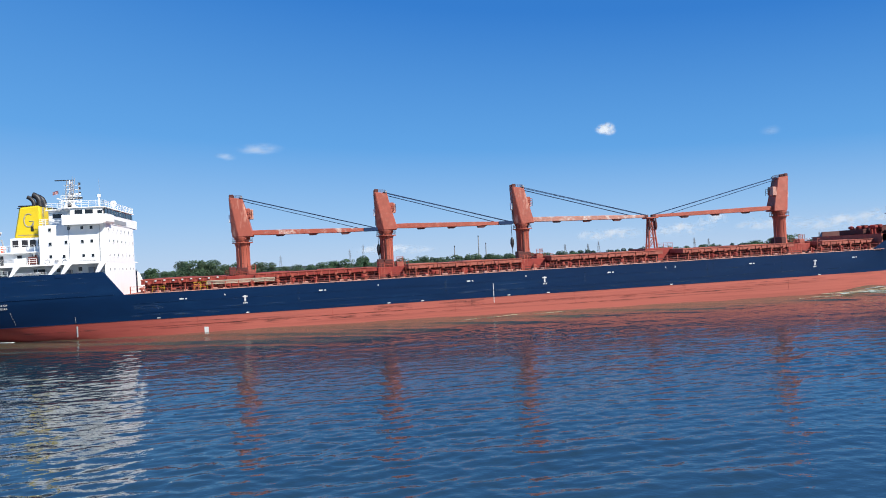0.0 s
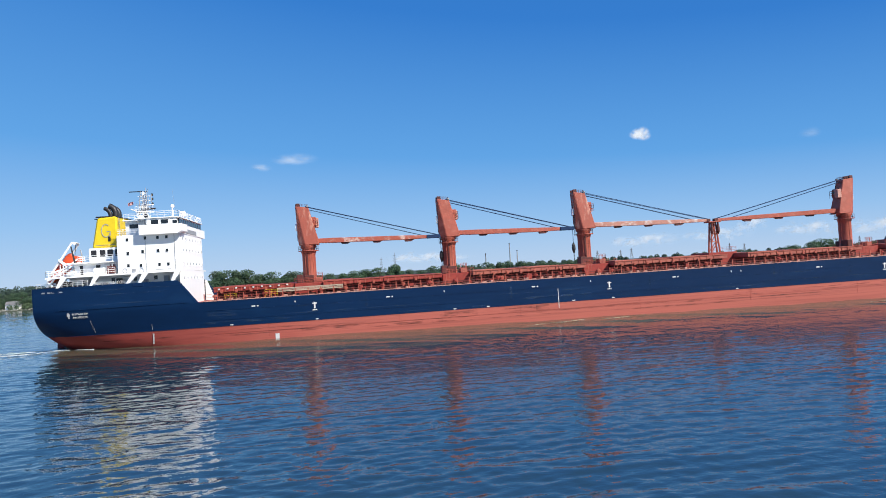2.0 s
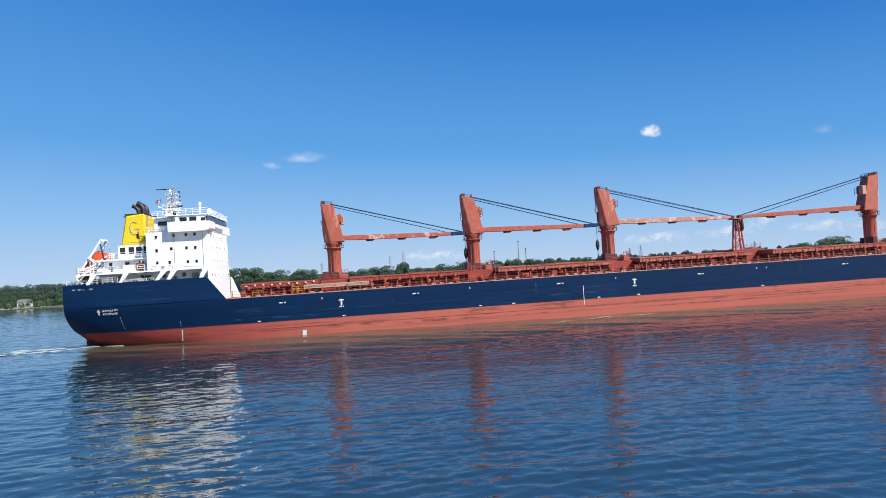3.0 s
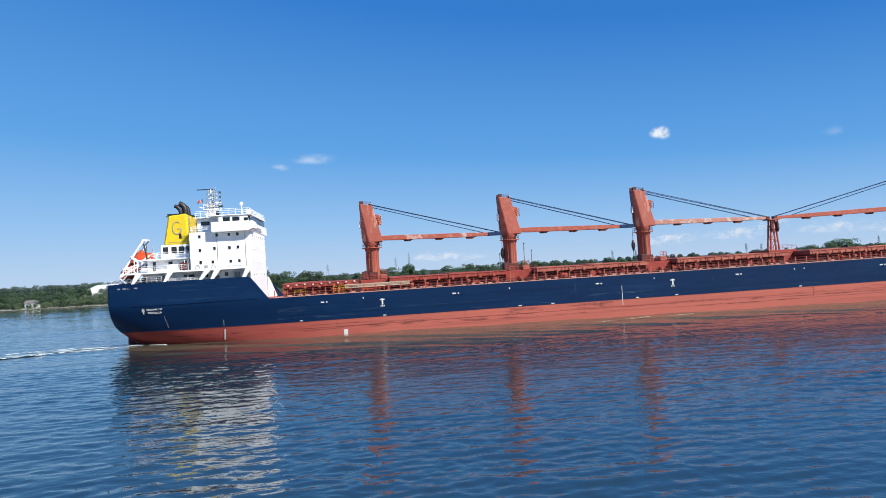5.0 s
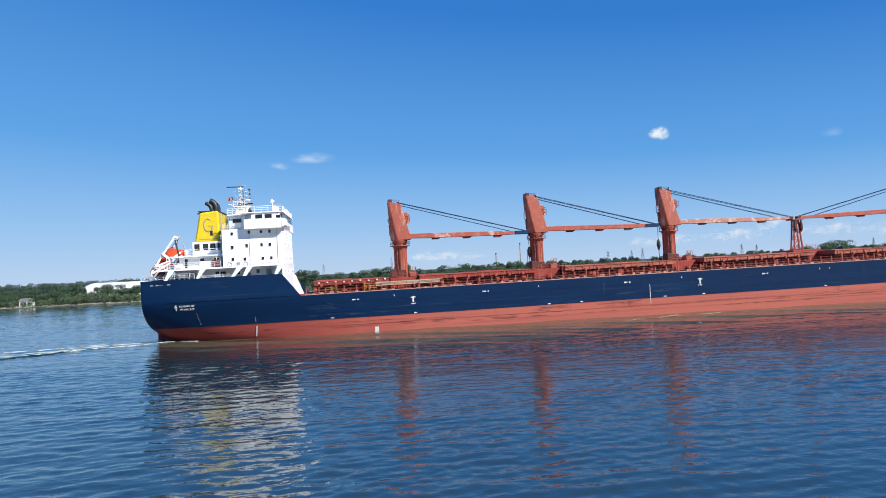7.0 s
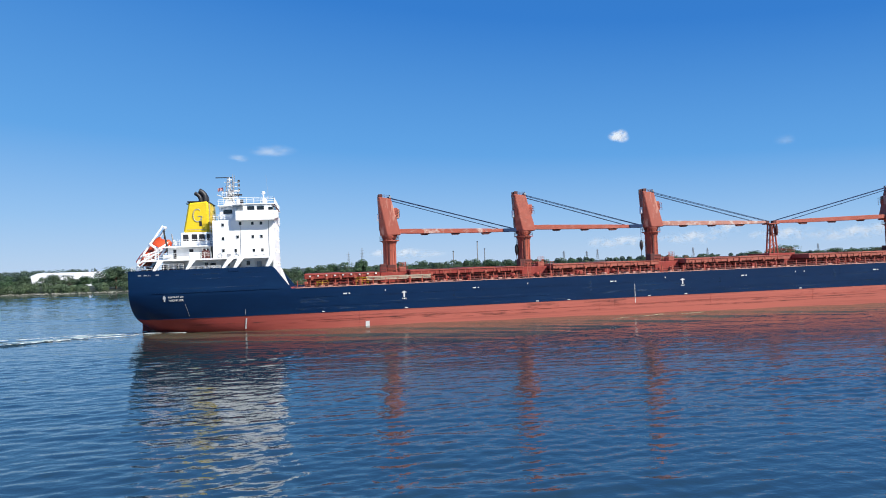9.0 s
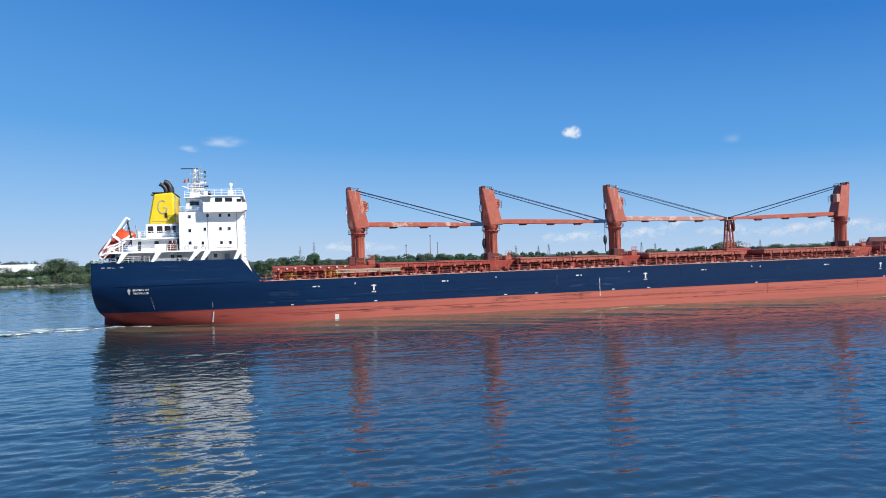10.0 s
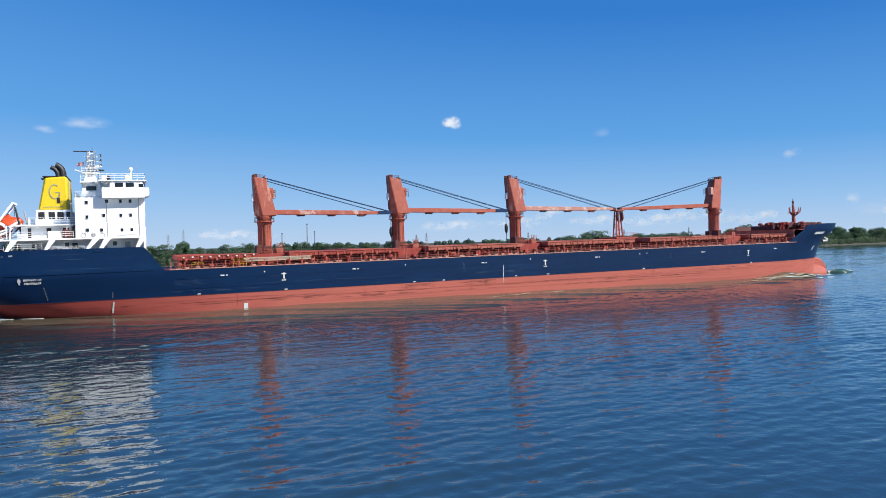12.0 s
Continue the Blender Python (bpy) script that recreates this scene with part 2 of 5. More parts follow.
def broken_material(name, colour, lo, hi, scale, stretch=(1, 1, 1), cloud=False):
    """Foam or cloud: a white body that thins out to nothing through noise and towards its uv edges."""
    m = bpy.data.materials.new(name)
    m.use_nodes = True
    n, l = m.node_tree.nodes, m.node_tree.links
    p = n["Principled BSDF"]
    p.inputs["Base Color"].default_value = (*colour, 1)
    p.inputs["Roughness"].default_value = 0.9
    co = n.new("ShaderNodeTexCoord")
    mp = n.new("ShaderNodeMapping")
    mp.inputs["Scale"].default_value = stretch
    l.new(co.outputs["Object"], mp.inputs["Vector"])
    t = n.new("ShaderNodeTexNoise")
    t.inputs["Scale"].default_value, t.inputs["Detail"].default_value = scale, 5.0
    l.new(mp.outputs[0], t.inputs["Vector"])
    r = n.new("ShaderNodeMapRange")
    r.inputs["From Min"].default_value, r.inputs["From Max"].default_value = lo, hi
    l.new(t.outputs["Fac"], r.inputs["Value"])
    uv = n.new("ShaderNodeVectorMath")
    uv.operation = "DISTANCE"
    uv.inputs[1].default_value = (0.5, 0.5, 0)
    l.new(co.outputs["UV"], uv.inputs[0])
    edge = n.new("ShaderNodeMapRange")
    edge.interpolation_type = "SMOOTHSTEP"
    edge.inputs["From Min"].default_value, edge.inputs["From Max"].default_value = 0.5, 0.1
    l.new(uv.outputs["Value"], edge.inputs["Value"])
    mul = n.new("ShaderNodeMath")
    mul.operation = "MULTIPLY"
    l.new(r.outputs[0], mul.inputs[0])
    l.new(edge.outputs[0], mul.inputs[1])
    if cloud:
        half = n.new("ShaderNodeMath")
        half.operation, half.inputs[1].default_value = "MULTIPLY", cloud
        l.new(mul.outputs[0], half.inputs[0])
        mul = half
        tr = n.new("ShaderNodeBsdfTranslucent")
        df = n.new("ShaderNodeBsdfDiffuse")
        tr.inputs["Color"].default_value = df.inputs["Color"].default_value = (*colour, 1)
        body = n.new("ShaderNodeMixShader")
        l.new(df.outputs[0], body.inputs[1])
        l.new(tr.outputs[0], body.inputs[2])
        # clouds mostly glow by themselves, in place of the sunlight they would scatter
        glow = n.new("ShaderNodeEmission")
        glow.inputs["Color"].default_value = (0.84, 0.90, 0.97, 1)
        both = n.new("ShaderNodeMixShader")
        both.inputs[0].default_value = 0.8
        l.new(body.outputs[0], both.inputs[1])
        l.new(glow.outputs[0], both.inputs[2])
        solid = both.outputs[0]
    else:
        solid = p.outputs[0]
    clear = n.new("ShaderNodeBsdfTransparent")
    mix = n.new("ShaderNodeMixShader")
    l.new(mul.outputs[0], mix.inputs[0])
    l.new(clear.outputs[0], mix.inputs[1])
    l.new(solid, mix.inputs[2])
    l.new(mix.outputs[0], n["Material Output"].inputs["Surface"])
    return m


RIVER = (0.015, 0.031, 0.033)
WATER = water_material("river_water", RIVER, 2.25)
# olive body colour stands in for the weaker reflection beside the hull
HULLSIDE = water_material("olive_hullside_water", RIVER, 2.25, (0.082, 0.076, 0.050))
GREENWAVE = water_material("green_bow_wave", (0.035, 0.080, 0.060), 1.6)
FOAM = broken_material("white_foam", (0.62, 0.66, 0.64), 0.42, 0.60, 0.6, (0.8, 1.0, 1))
SCRAPE = broken_material("dark_scrape", (0.13, 0.048, 0.040), 0.45, 0.75, 0.9, (0.35, 1.0, 2.5))
RUB = broken_material("pale_rub_mark", (0.022, 0.058, 0.130), 0.46, 0.78, 0.9, (0.35, 1.0, 2.5))
WAKE = broken_material("greenish_wake_foam", (0.44, 0.56, 0.52), 0.42, 0.66, 0.55, (0.5, 1.0, 1))
SILT = broken_material("silty_broken_water", (0.30, 0.25, 0.16), 0.38, 0.58, 0.55, (0.5, 1.1, 1))
FROTH = broken_material("thin_froth", (0.60, 0.67, 0.62), 0.50, 0.66, 0.9, (0.6, 1.2, 1))
CLOUD = broken_material("cloud_vapour", (0.97, 0.97, 0.97), 0.36, 0.56, 0.026, cloud=0.85)
HAZECLOUD = broken_material("thin_cloud_vapour", (0.97, 0.97, 0.97), 0.36, 0.66, 0.018, (0.6, 1, 1.4), cloud=0.30)
FAINTCLOUD = broken_material("faint_cloud_vapour", (0.97, 0.97, 0.97), 0.40, 0.72, 0.010, (0.6, 1, 1.4), cloud=0.16)
BANKCLOUD = broken_material("low_cloud_vapour", (0.97, 0.97, 0.97), 0.46, 0.66, 0.021, (0.8, 1, 1.2), cloud=0.50)


# ---- mesh helpers ----
def mesh_object(name, bm, mat, parent=None, smooth=False):
    me = bpy.data.meshes.new(name)
    bm.to_mesh(me)
    bm.free()
    if smooth:
        me.shade_smooth()
        me.set_sharp_from_angle(angle=radians(42))
    me.materials.append(mat)
    ob = new(name, me)
    if parent:
        ob.parent = parent
    return ob


def part(name, bm, mat, parent, label="", smooth=False):
    ob = mesh_object(name, bm, mat, parent, smooth)
    return tagged(ob, label) if label else ob


def share(ob, name, m, parent):
    """One more piece on the mesh of ob."""
    o = new(name, ob.data)
    o.parent = parent
    o.matrix_basis = m
    return o


def poly(bm, faces, points):
    vs = [bm.verts.new(p) for p in points]
    for f in faces:
        bm.faces.new([vs[i] for i in f])
    return vs


def box(bm, x0, x1, y0, y1, z0, z1):
    return prism(bm, [(x0, z0), (x1, z0), (x1, z1), (x0, z1)], y0, y1)


def prism(bm, outline, y0, y1, inset=None):
    """A solid with an outline in x, z between two planes of y; inset shrinks nothing unless an outline for y1 is given."""
    far = inset or outline
    n = len(outline)
    vs = [bm.verts.new((x, y0, z)) for x, z in outline] + [bm.verts.new((x, y1, z)) for x, z in far]
    bm.faces.new(vs[:n])
    bm.faces.new(vs[n:][::-1])
    for i in range(n):
        j = (i + 1) % n
        bm.faces.new((vs[j], vs[i], vs[n + i], vs[n + j]))
    return vs


def tube(bm, points, r, sides=6, r2=None):
    """A round bar along points, closed at both ends."""
    pts = [Vector(p) for p in points]
    rings, a = [], None
    for i, p in enumerate(pts):
        d = (pts[min(i + 1, len(pts) - 1)] - pts[max(i - 1, 0)]).normalized()
        a = d.orthogonal().normalized() if a is None else (a - d * a.dot(d)).normalized()
        b = d.cross(a)
        rad = r if r2 is None else r + (r2 - r) * i / (len(pts) - 1)
        rings.append([bm.verts.new(p + (a * math.cos(k * math.tau / sides) + b * math.sin(k * math.tau / sides)) * rad) for k in range(sides)])
    for p, q in zip(rings, rings[1:]):
        for k in range(sides):
            bm.faces.new((p[k], p[(k + 1) % sides], q[(k + 1) % sides], q[k]))
    bm.faces.new(rings[0][::-1])
    bm.faces.new(rings[-1])


def lathe(bm, profile, centre, sides=24):
    rings = [[bm.verts.new((centre[0] + r * math.cos(k * math.tau / sides), centre[1] + r * math.sin(k * math.tau / sides), centre[2] + z))
              for k in range(sides)] for r, z in profile]
    for p, q in zip(rings, rings[1:]):
        for k in range(sides):
            bm.faces.new((p[k], p[(k + 1) % sides], q[(k + 1) % sides], q[k]))
    bm.faces.new(rings[0][::-1])
    bm.faces.new(rings[-1])


def tidy(bm, bevel=0.0):
    bmesh.ops.recalc_face_normals(bm, faces=bm.faces)
    if bevel:
        bmesh.ops.bevel(bm, geom=bm.edges[:], offset=bevel, segments=1, affect="EDGES", clamp_overlap=True)
    return bm


def make(fn, *a, bevel=0.0):
    bm = bmesh.new()
    fn(bm, *a)
    return tidy(bm, bevel)


def railing(points, height=1.05, gap=1.5, r=0.03):
    """Posts and three rails along a polyline."""
    bm = bmesh.new()
    for p, q in zip(points, points[1:]):
        p, q = Vector(p), Vector(q)
        n = max(1, round((q - p).length / gap))
        for i in range(n + 1):
            a = p.lerp(q, i / n)
            tube(bm, [a, a + Vector((0, 0, height))], r, 4)
        for h in (0.4, 0.72, 1.0):
            up = Vector((0, 0, height * h))
            tube(bm, [p + up, q + up], r, 4)
    return tidy(bm)


def spline(xs, ys):
    return lambda x: float(np.interp(x, xs, ys))


# ---- ground and river ----
def graded(lo, hi, step, far_lo, far_hi, grow=1.12):
    mid = list(np.arange(lo, hi, step))
    a, s = [], step
    v = lo
    while v > far_lo:
        s *= grow
        v -= s
        a.append(v)
    b, s, v = [], step, mid[-1]
    while v < far_hi:
        s *= grow
        v += s
        b.append(v)
    return np.array(a[::-1] + mid + b)


def sheet(name, xs, ys, height, mat, widen=None):
    gx, gy = np.meshgrid(xs, ys)
    if widen:
        gx = gx * widen(gy)
    gz = height(gx, gy)
    co = np.stack([gx, gy, gz], -1).reshape(-1, 3)
    nx, ny = len(xs), len(ys)
    i = (np.arange(ny - 1)[:, None] * nx + np.arange(nx - 1)[None]).reshape(-1)
    quads = np.stack([i, i + 1, i + 1 + nx, i + nx], -1)
    me = bpy.data.meshes.new(name)
    me.vertices.add(len(co))
    me.vertices.foreach_set("co", co.ravel())
    me.loops.add(quads.size)
    me.loops.foreach_set("vertex_index", quads.ravel())
    me.polygons.add(len(quads))
    me.polygons.foreach_set("loop_start", np.arange(len(quads)) * 4)
    me.update(calc_edges=True)
    me.shade_smooth()
    me.materials.append(mat)
    return new(name, me)


def waves(x, y):
    """Wind ripples of many lengths, livelier in some patches than in others."""
    rng = np.random.RandomState(5)
    z = np.zeros_like(x)
    patch = 0.85 + 0.22 * np.sin(x * 0.09 + y * 0.05) + 0.2 * np.sin(x * 0.031 - y * 0.12 + 1.0) + 0.15 * np.sin(y * 0.21 + x * 0.02)
    for k in range(70):
        length = 0.65 * (4.6 ** rng.rand())
        a = rng.normal(radians(81), radians(33))
        slope = 0.0128 * (0.5 + rng.rand())
        kx = math.tau / length
        z += slope / kx * np.sin(kx * (x * math.cos(a) + y * math.sin(a)) + rng.rand() * math.tau)
    for k in range(9):
        length = 4.5 * (2.2 ** rng.rand())
        a = rng.normal(radians(82), radians(20))
        kx = math.tau / length
        z += 0.0075 * (0.5 + rng.rand()) / kx * np.sin(kx * (x * math.cos(a) + y * math.sin(a)) + rng.rand() * math.tau)
    calm = np.interp(y, [60, 95, 122, 145, 200, 300, 430], [1.05, 1.05, 0.92, 0.9, 1.15, 1.7, 2.2])  # the hull shelters the water along it
    return z * patch * calm


def shore(x):
    return 430 + 3.0 * np.sin(x * 0.021) + 2.0 * np.sin(x * 0.067 + 1)


def ground_height(x, y):
    edge = shore(x)
    z = np.interp(y - edge, [-60, -6, 0, 3, 8, 40, 400, 5000], [-5, -1.0, 0.0, 0.8, 1.4, 2.2, 4.0, 6.0])
    return z + 0.15 * np.sin(x * 0.31) * np.sin(y * 0.27)


def river_rows():
    rows, y = [24.0], 24.0
    while y < 445:
        y += 0.0036 * y + 0.09
        rows.append(y)
    return np.concatenate([graded(23.0, 24.5, 1.0, -3000, 23.5, 1.3)[:-2], rows, graded(446, 460, 6.0, 445, 5200, 1.3)[1:]])


# the river's mesh is finest near the near bank and widens with the distance
water = tagged(sheet("water", graded(-80, 208, 0.33, -22000, 22000, 1.13), river_rows(), waves, WATER, lambda y: np.clip(y, 26, 460) / 130),
               "rippled deep blue river water with broken reflections", "water", kind="structure")
ground = tagged(sheet("ground", graded(-400, 760, 6.0, -5000, 5000, 1.3), graded(405, 470, 1.5, -3200, 6000, 1.25), ground_height, EARTH),
                "low grassy river bank and flat land behind it", "ground", kind="structure")


# ---- trees on the far bank ----
def leaf_cloud(rng, centres, count, size):
    """Many small four-sided leaf clumps scattered through and over blobs."""
    c = np.array([p[:3] for p in centres])
    rad = np.array([p[3:] for p in centres])
    pick = rng.randint(len(c), size=count)
    d = rng.normal(size=(count, 3))
    d /= np.linalg.norm(d, axis=1)[:, None]
    pos = c[pick] + d * rad[pick] * (0.55 + 0.45 * rng.rand(count, 1) ** 0.5)
    face = d + rng.normal(size=(count, 3)) * 0.45
    face /= np.linalg.norm(face, axis=1)[:, None]
    a = np.cross(face, rng.normal(size=(count, 3)))
    a /= np.linalg.norm(a, axis=1)[:, None] + 1e-9
    b = np.cross(face, a)
    s = size * (0.6 + 0.8 * rng.rand(count, 1))
    quad = np.stack([pos - a * s, pos + b * s * 0.6, pos + a * s, pos - b * s * 0.6], 1).reshape(-1, 3)
    return quad, np.arange(count * 4).reshape(-1, 4)


def leaves_object(name, quad, faces, mat, parent=None):
    me = bpy.data.meshes.new(name)
    me.from_pydata(quad.tolist(), [], faces.tolist())
    me.materials.append(mat)
    ob = new(name, me)
    if parent:
        ob.parent = parent
    return ob


def tree(seed, tall, wide):
    """A tree of unit kind: tapered trunk, limbs and a crown of small leaf clumps."""
    rng = np.random.RandomState(seed)
    root = new("tree")
    bm = bmesh.new()
    tube(bm, [(0, 0, -0.5), (0.1, 0, tall * 0.3), (0.2, 0.1, tall * 0.75)], 0.35, 7, 0.10)
    blobs = []
    for k in range(22):
        a = rng.rand() * math.tau
        h = tall * (0.16 + 0.72 * rng.rand())
        reach = wide * (0.25 + 0.35 * rng.rand()) * (1.15 - 0.75 * h / tall)
        p = (math.cos(a) * reach, math.sin(a) * reach, h)
        tube(bm, [(0.1, 0, h * 0.55), (p[0] * 0.6, p[1] * 0.6, h * 0.9), p], 0.12, 5, 0.03)
        r = wide * (0.17 + 0.13 * rng.rand())
        blobs.append((*p, r, r, r * 0.8))
    blobs.append((0, 0, tall * 0.86, wide * 0.24, wide * 0.24, tall * 0.15))
    part("trunk", tidy(bm), BARK, root)
    leaves_object("crown", *leaf_cloud(rng, blobs, 3100, tall * 0.029), LEAF, root)
    return root


tops = spline([-420, -330, -200, -165, -125, -110, -100, -88, -78, -50, -25, 0, 28, 50, 76, 114, 135, 156, 175, 222, 284, 300, 307, 319, 332, 358, 438, 466, 486, 520,
               563, 576, 606, 700], [12, 11, 10.2, 10.4, 10.6, 14.8, 15, 10, 16, 15.5, 12.5, 12.3, 14.4, 11.5, 12.6, 12.4, 10.5, 11.8, 9.6, 10.6, 11.5, 12.5, 18.5,
                                     17, 12, 12.6, 13, 19, 13, 12.5, 11.6, 16, 14, 14])
kinds = [(tree(s, 10, w), s) for s, w in ((1, 8), (2, 10), (3, 7), (4, 9))]
rng = np.random.RandomState(9)
x, count = -330.0, 0
while x < 760:
    y = 442 + rng.rand() * 14
    top = 10.8 + (tops(x) - 10.8) * y / 430
    base = float(ground_height(np.array(x), np.array(y)))
    k = (top - base) / 10 * (0.80 + 0.32 * rng.rand() ** 0.8)
    src = kinds[count % 4][0]
    m = Matrix.Translation((x, y, base)) @ Matrix.Rotation(rng.rand() * math.tau, 4, "Z")
    s = (max(k, 0.72) * (1.05 + 0.5 * rng.rand()),) * 2 + (k,)
    if count < 4:
        ob = src
        ob.matrix_basis = m
    else:
        ob = copy_thing(src, m)
    ob.scale = s
    tagged(ob, "leafy green deciduous tree standing on the far river bank", "tree", "trees along the far bank")
    x += 5.5 + rng.rand() * 4.5
    count += 1


def woods(name, seed, x0, x1, y0, y1, top, n, size, mat, label, bank=False):
    r = np.random.RandomState(seed)
    blobs = []
    for _ in range(n):
        px, py = x0 + (x1 - x0) * r.rand(), y0 + (y1 - y0) * r.rand()
        if bank:
            py += float(shore(px)) - 430
        g = float(ground_height(np.array(px), np.array(py)))
        t = (10.8 + (top(px * 430 / py) - 10.8) * py / 430 - g) * (0.72 + 0.28 * r.rand())
        rad = max(1.2, t * 0.33)
        for q in (0.3, 0.68):
            blobs.append((px + r.normal() * rad * 0.3, py, g + t * q, rad * 1.15, rad * 1.15, t * 0.33))
    ob = leaves_object(name, *leaf_cloud(r, blobs, n * 150, size), mat)
    return tagged(ob, label, "trees", kind="stuff")


woods("undergrowth", 21, -340, 770, 430.8, 439, lambda v: 5.6 + 1.2 * math.sin(v * 0.11) + 0.9 * math.sin(v * 0.037), 760, 0.40, BUSH, "dense green bushes and reeds along the water's edge", True)
woods("woodland", 22, -520, 900, 462, 520, lambda v: tops(v) * 0.80, 420, 0.55, LEAF, "dense dark green woodland behind the bank trees")
woods("distant_forest", 23, -560, -240, 840, 980, lambda v: 13.9, 190, 1.1, FARLEAF, "distant hazy forest on higher ground behind the white shed")
woods("distant_forest", 24, 150, 2200, 900, 1100, lambda v: 12.4, 300, 1.4, FARLEAF, "low distant band of trees on the flat horizon")
woods("distant_forest", 25, -2600, -700, 1100, 1300, lambda v: 12.2, 160, 2.4, FARLEAF, "low distant band of trees on the flat horizon")


def shore_stones():
    """Pale boulders and gravel along the water's edge."""
    r = np.random.RandomState(41)
    pts, faces = [], []
    base = np.array([(1, 0, 0), (0, 1, 0), (-1, 0, 0), (0, -1, 0), (0, 0, 1), (0, 0, -1)])
    tris = [(0, 1, 4), (1, 2, 4), (2, 3, 4), (3, 0, 4), (1, 0, 5), (2, 1, 5), (3, 2, 5), (0, 3, 5)]
    for k in range(3600):
        x = -345 + 1100 * r.rand()
        d = 2.6 * r.rand()
        c = np.array((x, float(shore(x)) + d - 0.3, 0.05 + 0.24 * d))
        size = np.array((0.55, 0.5, 0.35)) * (0.5 + r.rand())
        pts += (c + base * size * (0.8 + 0.4 * r.rand(6, 1))).tolist()
        faces += [tuple(6 * k + i for i in t) for t in tris]
    me = bpy.data.meshes.new("shore_stones")
    me.from_pydata(pts, [], faces)
    me.materials.append(STONE)
    return tagged(new("shore_stones", me), "pale stones along the far water's edge", "stones", kind="stuff")


shore_stones()


# ---- buildings and masts on the far bank ----
def storage_shed(x0, x1, y0, y1, ridge):
    root = new("storage_shed")
    mid, half = (y0 + y1) / 2, (y1 - y0) / 2
    bm = bmesh.new()
    n = 14
    arc = [(mid - half * math.cos(i * math.pi / n), 2.5 + (ridge - 2.5) * math.sin(i * math.pi / n) ** 0.75) for i in range(n + 1)]
    rings = []
    for x, k in ((x0, 0.0), (x0 + 7, 0.74), (x0 + 13, 1.0), (x1 - 2, 1.0), (x1, 0.97)):
        rings.append([bm.verts.new((x, mid + (y - mid) * (0.55 + 0.45 * k), 2.0 + (z - 2.0) * max(k, 0.35))) for y, z in arc])
    for p, q in zip(rings, rings[1:]):
        for i in range(n):
            bm.faces.new((p[i], p[i + 1], q[i + 1], q[i]))
    bm.faces.new(rings[0])
    bm.faces.new(rings[-1][::-1])
    part("roof", tidy(bm), SHED, root)
    bm = bmesh.new()
    for i in range(8):
        xx = x0 + 14 + i * (x1 - x0 - 18) / 7
        tube(bm, [(xx, y + 0.0, z + 0.06) for y, z in arc[:9]], 0.10, 4)
    part("rib", tidy(bm), GREY, root)
    part("wall", make(box, x0 + 6, x1 - 2, y0 + 0.5, y1 - 0.5, 1.0, 3.4), SHED, root)
    return tagged(root, "long white storage shed with a rounded roof", "shed")


storage_shed(-208, -146, 545, 585, 12.4)


def house(x, y, w, d, h, label):
    g = float(ground_height(np.array(x), np.array(y)))
    root = new("house")
    root.location = (x, y, g)
    part("wall", make(box, -w / 2, w / 2, 0, d, -0.5, h), WHITE, root)
    bm = bmesh.new()
    prism(bm, [(-w / 2 - 0.4, h), (w / 2 + 0.4, h), (w / 2 - 0.8, h + 1.9), (-w / 2 + 0.8, h + 1.9)], -0.4, d + 0.4)
    part("roof", tidy(bm), ROOF, root)
    for i in range(3):
        px = -w / 2 + w * (i + 0.5) / 3
        part("window", make(box, px - 0.5, px + 0.5, -0.06, 0.02, 1.0, 2.2), GLASS, root)
    return tagged(root, label, "house")


house(-188, 435.6, 6.4, 5, 2.8, "small white house with a grey roof among bank trees")
house(-168, 441, 3.0, 3, 1.8, "little white cabin beside the water")


def pylon(x, y, top, w):
    g = float(ground_height(np.array(x), np.array(y)))
    root = new("transmission_tower")
    root.location = (x, y, g)
    h = top - g
    for sx in (-1, 1):
        for sy in (-1, 1):
            part("leg", make(tube, [(sx * w, sy * w, -0.5), (sx * w * 0.3, sy * w * 0.3, h * 0.62), (sx * 0.25, sy * 0.25, h)], 0.22, 4), PYLON, root)
    for z in (0.62, 0.75, 0.88):
        bm = bmesh.new()
        tube(bm, [(-w * 0.85, 0, h * z), (0, 0, h * z + 1.0), (w * 0.85, 0, h * z)], 0.20, 4)
        tube(bm, [(-w * 0.85, 0, h * z), (w * 0.85, 0, h * z)], 0.20, 4)
        part("crossarm", tidy(bm), PYLON, root)
    bm = bmesh.new()
    for i in range(7):
        a, b = i / 8, (i + 1) / 8
        wa, wb = w * (1 - a * 0.85), w * (1 - b * 0.85)
        tube(bm, [(-wa, -wa, h * a), (wb, -wb, h * b)], 0.15, 4)
        tube(bm, [(wa, -wa, h * a), (-wb, -wb, h * b)], 0.15, 4)
    part("bracing", tidy(bm), PYLON, root)
    return tagged(root, "grey steel lattice power pylon far behind the trees", "pylon", "power pylons")


def stack(x, y, top, r):
    root = new("chimney")
    g = float(ground_height(np.array(x), np.array(y)))
    root.location = (x, y, g)
    part("shaft", make(lathe, [(r, -0.5), (r * 0.7, top - g)], (0, 0, 0), 12), GREY, root)
    part("rim", make(lathe, [(r * 0.95, -1.2), (r * 0.95, 0)], (0, 0, top - g), 12), BLACK, root)
    return tagged(root, "tall thin grey chimney far behind the trees", "chimney", "distant chimneys")


